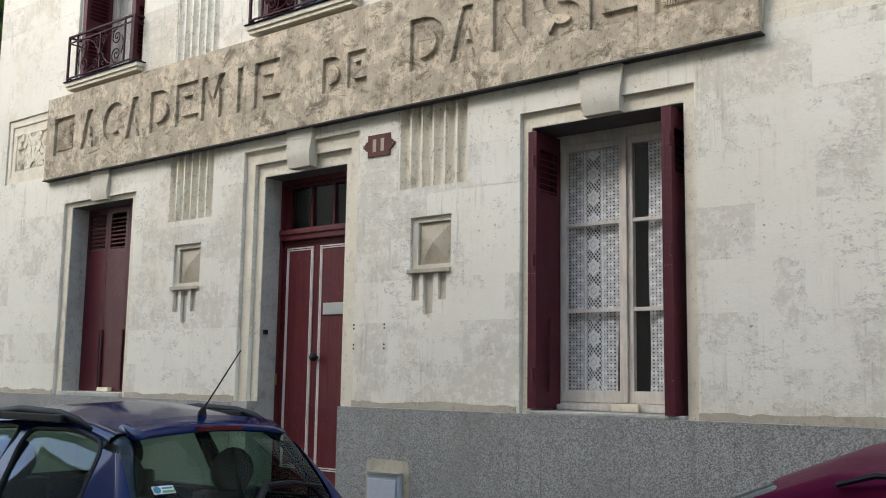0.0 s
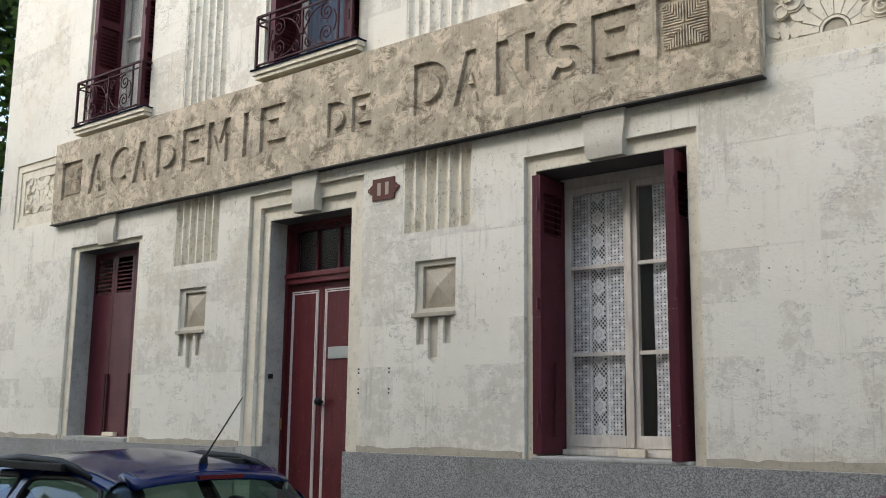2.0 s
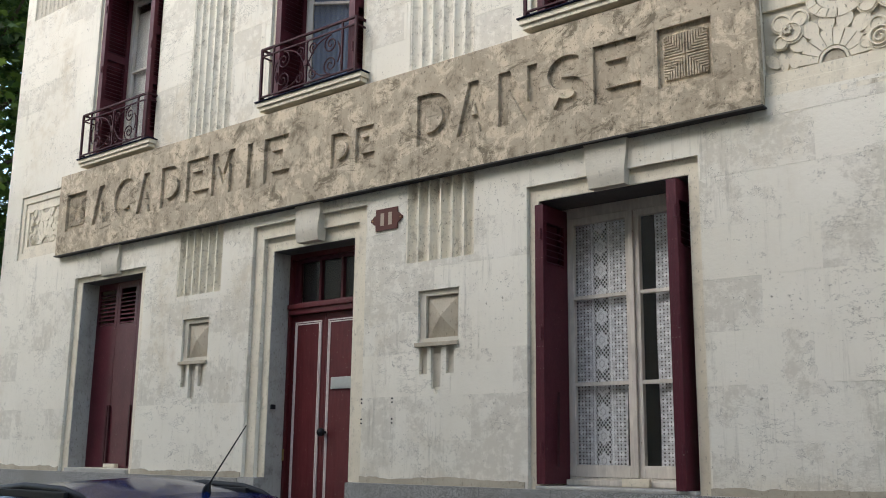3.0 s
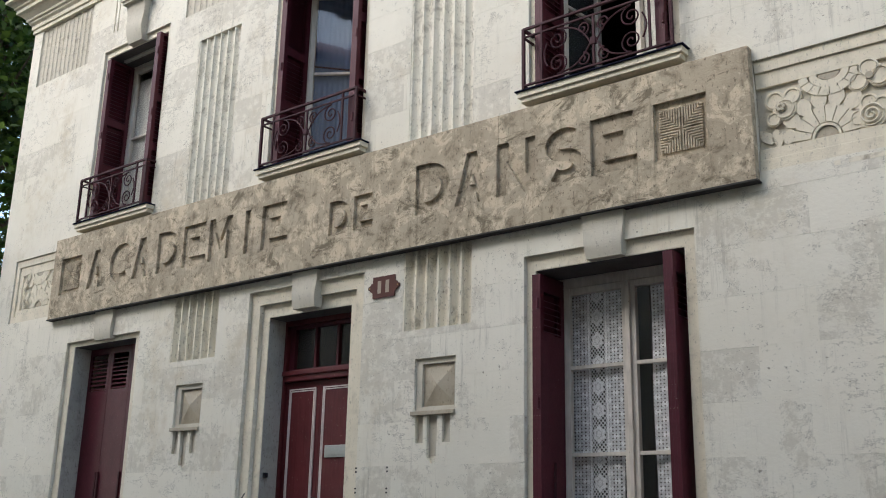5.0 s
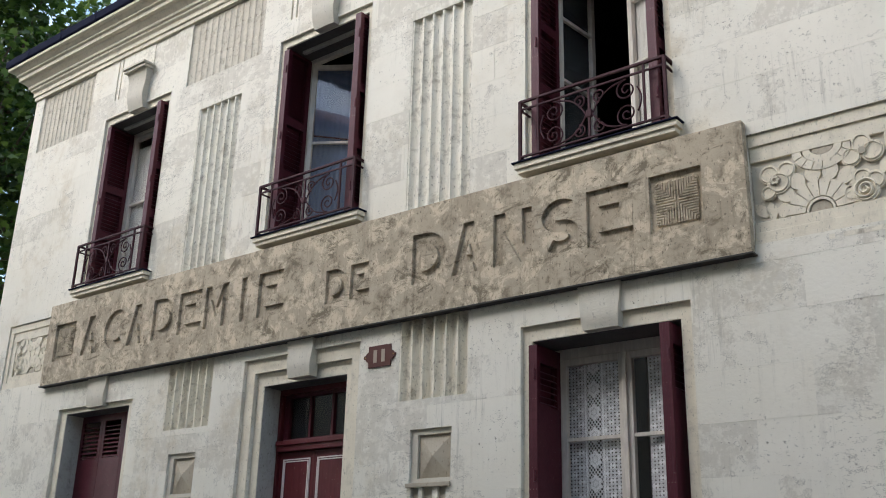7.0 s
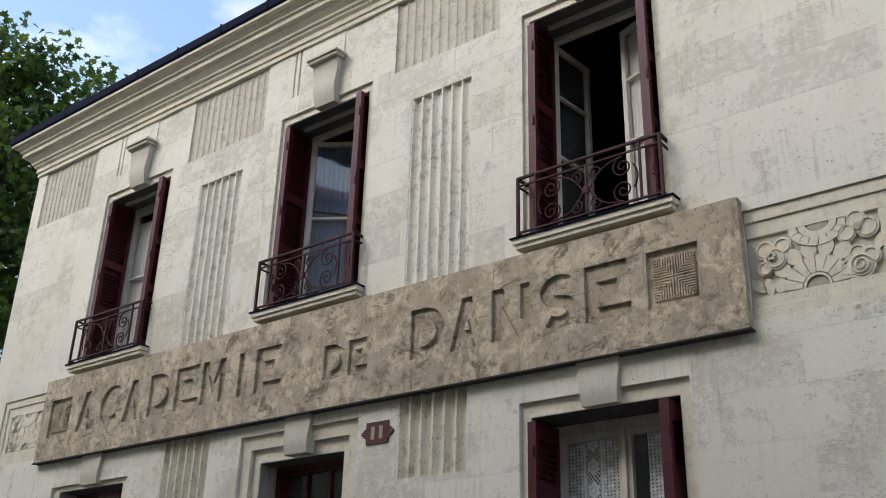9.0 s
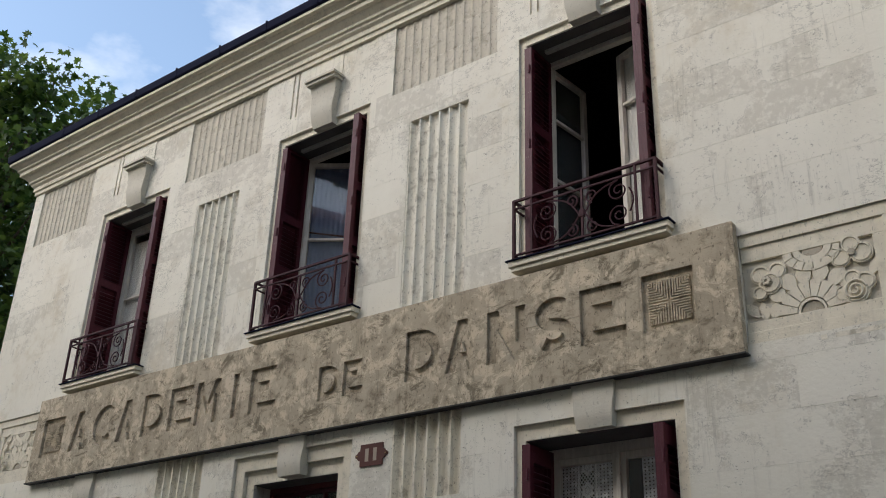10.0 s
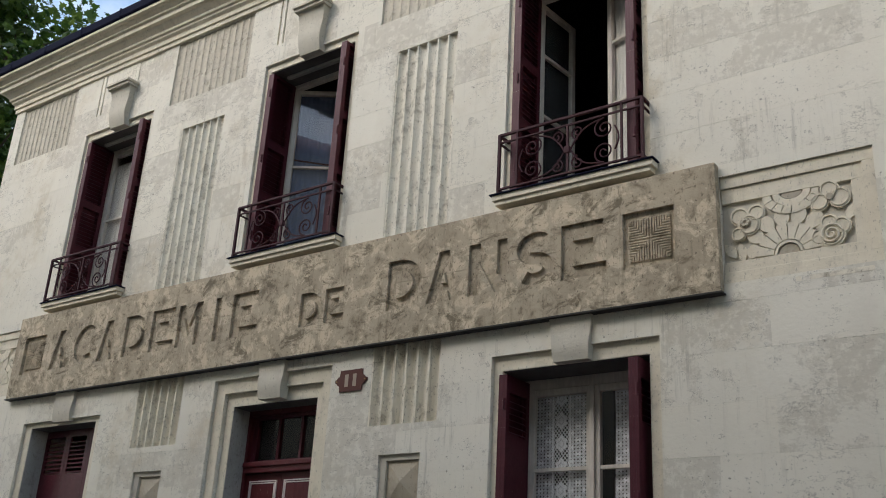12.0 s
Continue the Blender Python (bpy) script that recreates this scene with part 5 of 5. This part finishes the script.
def hatchback(name, label, paint, rear_x, mid_y, L, half, belt, roof, extras, front_glass=0.0, rake=0.0):
    car = thing(name, label, "car", (rear_x, mid_y, 0), "parked cars")
    car.rotation_euler = (0, 0, math.pi)
    args = (L, half, belt, roof, 0.9, L - 1.15, L - 1.95 - rake, 0.60)
    body = part("body", car_solid(*args), paint, car)
    rd = rounded([(0.60, belt + 0.05), (1.30, belt + 0.02), (1.40, roof - 0.09), (0.98, roof - 0.08), (0.70, roof - 0.14)], 0.10)
    fd = rounded([(1.47, belt + 0.02), (L - 1.30 - front_glass, belt + 0.01), (L - 1.85 - front_glass, roof - 0.10 - 0.2 * front_glass), (1.48, roof - 0.085 - 0.1 * front_glass)], 0.06)
    rw = rounded([(-half + 0.20, belt + 0.05), (half - 0.20, belt + 0.05), (half - 0.28, roof - 0.085), (-half + 0.28, roof - 0.085)], 0.09)
    ws = rounded([(-half + 0.16, belt + 0.07), (half - 0.16, belt + 0.07), (half - 0.30, roof - 0.10), (-half + 0.30, roof - 0.10)], 0.08)
    inner = car_solid(*args, grow=-0.035, floor=0.30)
    for tool in (inner, side_cut(rd), side_cut(fd), end_cut(rw, -0.1, 0.75), end_cut(ws, L - 2.0 - 1.2 * rake, L)):
        body.parent = None
        carve(body, tool)
        body.parent = car
    for f in body.data.polygons:
        f.use_smooth = f.area < 0.2
    body.data.set_sharp_from_angle(angle=radians(35))
    # panes: the skin of the body within each opening, a little inside
    skin = part("skin", car_solid(*args, grow=-0.012), MAT_CARGLASS)
    b = bmesh.new()
    b.from_mesh(skin.data)
    bpy.data.objects.remove(skin)
    keep = {"rear_window": lambda c: c.x < 0.74 and c.z > belt - 0.02 and abs(c.y) < half - 0.12,
            "windscreen": lambda c: c.x > L - 2.05 - rake and c.z > belt - 0.02 and abs(c.y) < half - 0.10,
            "side_window": lambda c: 0.56 < c.x < L - 1.2 and belt - 0.06 < c.z < roof - 0.05 and c.y > half - 0.30,
            "side_window.001": lambda c: 0.56 < c.x < L - 1.2 and belt - 0.06 < c.z < roof - 0.05 and c.y < -half + 0.30}
    for nm, test in keep.items():
        q = b.copy()
        bmesh.ops.delete(q, geom=[f for f in q.faces if not test(f.calc_center_median())], context="FACES")
        g = part(nm.split(".")[0], q, MAT_CARGLASS, car, "green-tinted glass", True)
        g.visible_shadow = False
    b.free()
    for x in (0.72, L - 0.75):
        for y in (-half + 0.10, half - 0.10):
            wheel(car, x, y, 0.30)
    # black window seals
    shape = car_profile(L, half, belt, roof, L - 1.15, L - 1.95 - rake, 0.60)
    for y in (-1, 1):
        for nm, o in (("window_seal", rd), ("window_seal", fd)):
            pts = []
            for (u, z) in o:
                pts.append((u, y * (flank(u, z, belt, roof, shape) - 0.004), z))
            part(nm, tube(bmesh.new(), pts, 0.014, 6, True), MAT_BLACK, car, "black rubber seal")
    # seats and dashboard
    for x, hgt in ((0.80, 0.0), (1.85, 0.03)):
        for y in (-0.36, 0.36):
            seat = part("seat", boxes((x, x + 0.13, y - 0.22, y + 0.22, 0.40, belt + 0.10 + hgt), (x, x + 0.5, y - 0.22, y + 0.22, 0.36, 0.50)), MAT_SEAT, car, "charcoal fabric seat", bevel=0.03)
            b = bmesh.new()
            bmesh.ops.create_uvsphere(b, u_segments=16, v_segments=10, radius=1.0, matrix=Matrix.Translation((x + 0.05, y, belt + 0.20 + hgt)) @ Matrix.Diagonal((0.065, 0.145, 0.13, 1)))
            part("headrest", b, MAT_SEAT, seat, "", True)
    extras(car, L, half, belt, roof)
    return car


def blue_extras(car, L, half, belt, roof):
    # spoiler over the rear window, brake lamp, roof bars, aerial, wiper, badge
    b = bmesh.new()
    rows = []
    for i in range(17):
        y = (half - 0.35) * (i / 8 - 1)
        k, d = 0.13 * 0.4 * (y / half) ** 2, 0.05 * (y / (half - 0.25)) ** 2
        rows.append([b.verts.new((u + k, y, roof - z - d)) for u, z in ((0.525, 0.082), (0.57, 0.092), (0.70, 0.030), (0.66, 0.012), (0.56, 0.058))])
    for p, q in zip(rows, rows[1:]):
        for i in range(5):
            b.faces.new((p[i], p[(i + 1) % 5], q[(i + 1) % 5], q[i]))
    b.faces.new(rows[0])
    b.faces.new(rows[-1][::-1])
    part("spoiler", b, MAT_BLUE, car, "", True)
    part("brake_lamp", boxes((0.518, 0.55, -0.14, 0.14, roof - 0.082, roof - 0.062)), MAT_REDGLASS, car, "dark red brake lamp")
    for s in (-1, 1):
        y = s * (half - 0.26)
        shape = car_profile(L, half, belt, roof, L - 1.15, L - 1.95, 0.60)
        pts = [(u, y, shape(u)[0] - low) for u, low in ((0.80, 0.062), (0.92, 0.044), (1.08, 0.034), (1.45, 0.028), (1.75, 0.034), (1.92, 0.06))]
        part("roof_bar", tube(bmesh.new(), pts, [0.013, 0.020, 0.022, 0.022, 0.020, 0.013], 10), MAT_BLACK, car, "black roof bar", True)
        part("roof_trim", boxes((1.0, 1.8, y - 0.045, y + 0.04, roof - 0.05, roof - 0.010)), MAT_BLACK, car, "black roof strip", bevel=0.006)
    aerial = part("aerial_base", tube(bmesh.new(), [(0.68, 0.0, roof - 0.03), (0.675, 0, roof + 0.01), (0.66, 0, roof + 0.035)], [0.03, 0.02, 0.008], 10), MAT_BLACK, car, "black aerial", True)
    part("aerial_rod", tube(bmesh.new(), [(0.66, 0, roof + 0.03), (0.39, 0, roof + 0.325)], [0.0045, 0.003], 6), MAT_BLACK, aerial)
    part("wiper", tube(bmesh.new(), [(0.21, 0.02, 1.03), (0.30, -0.12, 1.125), (0.315, -0.30, 1.13), (0.285, -0.50, 1.10)], [0.022, 0.02, 0.014, 0.008], 8), MAT_BLACK, car, "black rear wiper")
    badge = part("badge", boxes((0.0, 0.003, -0.058, 0.058, -0.022, 0.022)), MAT_WHITE, car, "white and teal window sticker")
    badge.matrix_basis = Matrix.Translation((0.335, 0.467, 1.15)) @ Matrix.Rotation(radians(45), 4, "Y")
    part("badge_disc", tube(bmesh.new(), [(0.001, 0.036, 0), (-0.003, 0.036, 0)], 0.019, 16), MAT_TEAL, badge)
    part("badge_strip", boxes((-0.003, 0.001, -0.054, 0.010, -0.018, -0.006)), MAT_GREEN, badge)
    part("writing_bar", boxes((-0.003, 0.001, -0.05, 0.008, 0.004, 0.012)), MAT_TEAL, badge)
    for s in (-1, 1):
        part("tail_lamp", boxes((0.02, 0.10, s * (half - 0.16) - 0.05, s * (half - 0.16) + 0.05, 0.62, 0.88)), MAT_REDGLASS, car, "red tail lamp", bevel=0.01)
    part("number_plate", boxes((-0.008, 0.004, -0.26, 0.26, 0.50, 0.60)), MAT_WHITE, car, "blank white number plate")
    part("bumper", boxes((-0.05, 0.10, -half + 0.10, half - 0.10, 0.30, 0.52)), MAT_BLACK, car, "black bumper", bevel=0.03)


def red_extras(car, L, half, belt, roof):
    for s in (-1, 1):
        y = s * (half - 0.285)
        part("roof_strip", tube(bmesh.new(), [(0.75, y, roof - 0.075), (1.2, y, roof - 0.035), (1.6, y, roof - 0.045), (L - 2.30, y, roof - 0.075)], 0.009, 6), MAT_BLACK, car, "black roof strip")
        part("headlamp", boxes((L - 0.22, L - 0.08, s * (half - 0.24) - 0.12, s * (half - 0.24) + 0.12, 0.60, 0.72)), MAT_METAL, car, "clear headlamp", bevel=0.02)
        part("mirror", boxes((L - 1.50, L - 1.40, s * half - 0.06 + s * 0.08, s * half + 0.06 + s * 0.08, belt + 0.04, belt + 0.16)), MAT_MAGENTA, car, "raspberry door mirror", bevel=0.025)
    part("bumper", boxes((L - 0.08, L + 0.04, -half + 0.16, half - 0.16, 0.28, 0.48)), MAT_MAGENTA, car, bevel=0.03)


hatchback("hatchback_car", "dark blue hatchback with black roof bars parked at the kerb", MAT_BLUE, 0.03, -2.34, 3.83, 0.83, 0.95, 1.48, blue_extras)
hatchback("hatchback_car", "dark raspberry car with a black roof strip parked at the kerb", MAT_MAGENTA, 4.45, -2.35, 4.0, 0.85, 0.98, 1.49, red_extras, 0.46, 0.32)


# ---- maple beside the house ----
tree = thing("maple_tree", "green leafy maple beside the house corner", "tree", (-11.85, 1.3, 0))
rng = random.Random(21)
part("trunk", tube(bmesh.new(), [(0, 0, 0), (0.05, 0.02, 1.2), (-0.03, 0.05, 2.6), (0.08, 0, 4.2), (0.05, -0.05, 6.0), (0.15, 0, 8.2), (0.2, 0.1, 10.2)], [0.24, 0.2, 0.18, 0.16, 0.12, 0.08, 0.03], 10), MAT_BARK, tree, smooth=True)
tips = []
for i in range(46):
    z0 = 3.2 + 7.4 * (i / 46)
    a = i * 2.4 + rng.uniform(-0.3, 0.3)
    reach = (2.75 - 0.9 * abs((z0 - 6.2) / 4.2) ** 1.6) * rng.uniform(0.8, 1.1)
    p = Vector((0.07, 0, z0))
    d = Vector((math.cos(a), math.sin(a), rng.uniform(0.25, 0.7)))
    if d.x > 0.55 and z0 < 8.2 and d.y > -0.1:
        reach *= 0.8
    pts = [p]
    for j in range(5):
        d = (d + Vector((rng.uniform(-0.2, 0.2), rng.uniform(-0.2, 0.2), rng.uniform(-0.05, 0.15)))).normalized()
        pts.append(pts[-1] + d * reach / 5)
        if j > 0:
            tips.append(pts[-1])
            for _ in range(2):
                tips.append(pts[-1] + Vector((rng.gauss(0, 0.3), rng.gauss(0, 0.3), rng.gauss(0, 0.22))))
    part("limb", tube(bmesh.new(), pts, [0.055, 0.045, 0.035, 0.026, 0.018, 0.008], 6), MAT_BARK, tree)
for path in (((0.1, 0, 5.4), (1.0, -0.7, 5.9), (2.2, -1.3, 6.2), (3.35, -1.75, 6.5)), ((0.15, 0, 8.0), (0.8, -0.2, 9.2), (1.4, -0.3, 10.2), (1.8, -0.3, 11.0)), ((0.15, 0, 7.0), (0.9, -0.6, 7.9), (1.5, -0.8, 8.9), (1.9, -0.7, 9.8)),
             ((0.1, 0, 4.2), (0.9, -0.9, 4.4), (2.2, -1.5, 4.6), (3.3, -1.7, 4.7)), ((0.2, 0, 8.6), (0.3, -0.6, 10.0), (0.5, -0.7, 11.2), (0.7, -0.7, 11.8))):
    part("limb", tube(bmesh.new(), path, [0.05, 0.04, 0.025, 0.01], 6), MAT_BARK, tree)
    for q0, q1 in zip(path, path[1:]):
        for w in (0.5, 1.0):
            c = Vector(q0).lerp(Vector(q1), w)
            tips.append(c)
            tips.append(c + Vector((rng.gauss(0, 0.22), rng.gauss(0, 0.22), rng.gauss(0, 0.18))))
OUT = [(0.0, 0.0), (0.10, -0.03), (0.32, -0.20), (0.30, 0.02), (0.52, 0.18), (0.30, 0.26), (0.34, 0.48), (0.14, 0.44), (0.0, 0.80)]
OUT += [(-x, y) for x, y in OUT[-2:0:-1]]
verts, faces = [], []
for t in tips:
    for _ in range(34):
        c = t + Vector((rng.gauss(0, 0.24), rng.gauss(0, 0.24), rng.gauss(0, 0.20)))
        s = rng.uniform(0.11, 0.20)
        m = Euler((rng.gauss(0.5, 0.5), rng.gauss(0, 0.6), rng.uniform(0, 6.28))).to_matrix()
        k = len(verts)
        for x, y in OUT:
            verts.append(c + m @ Vector((x * s, y * s, -0.25 * s * (x * x + y * y))))
        faces.append(tuple(range(k, k + len(OUT))))
me = bpy.data.meshes.new("crown")
me.from_pydata([tuple(v) for v in verts], [], faces)
me.materials.append(MAT_LEAF)
crown = new("crown", me)
crown.parent = tree
crown["label"] = "dense crown of lobed green leaves"
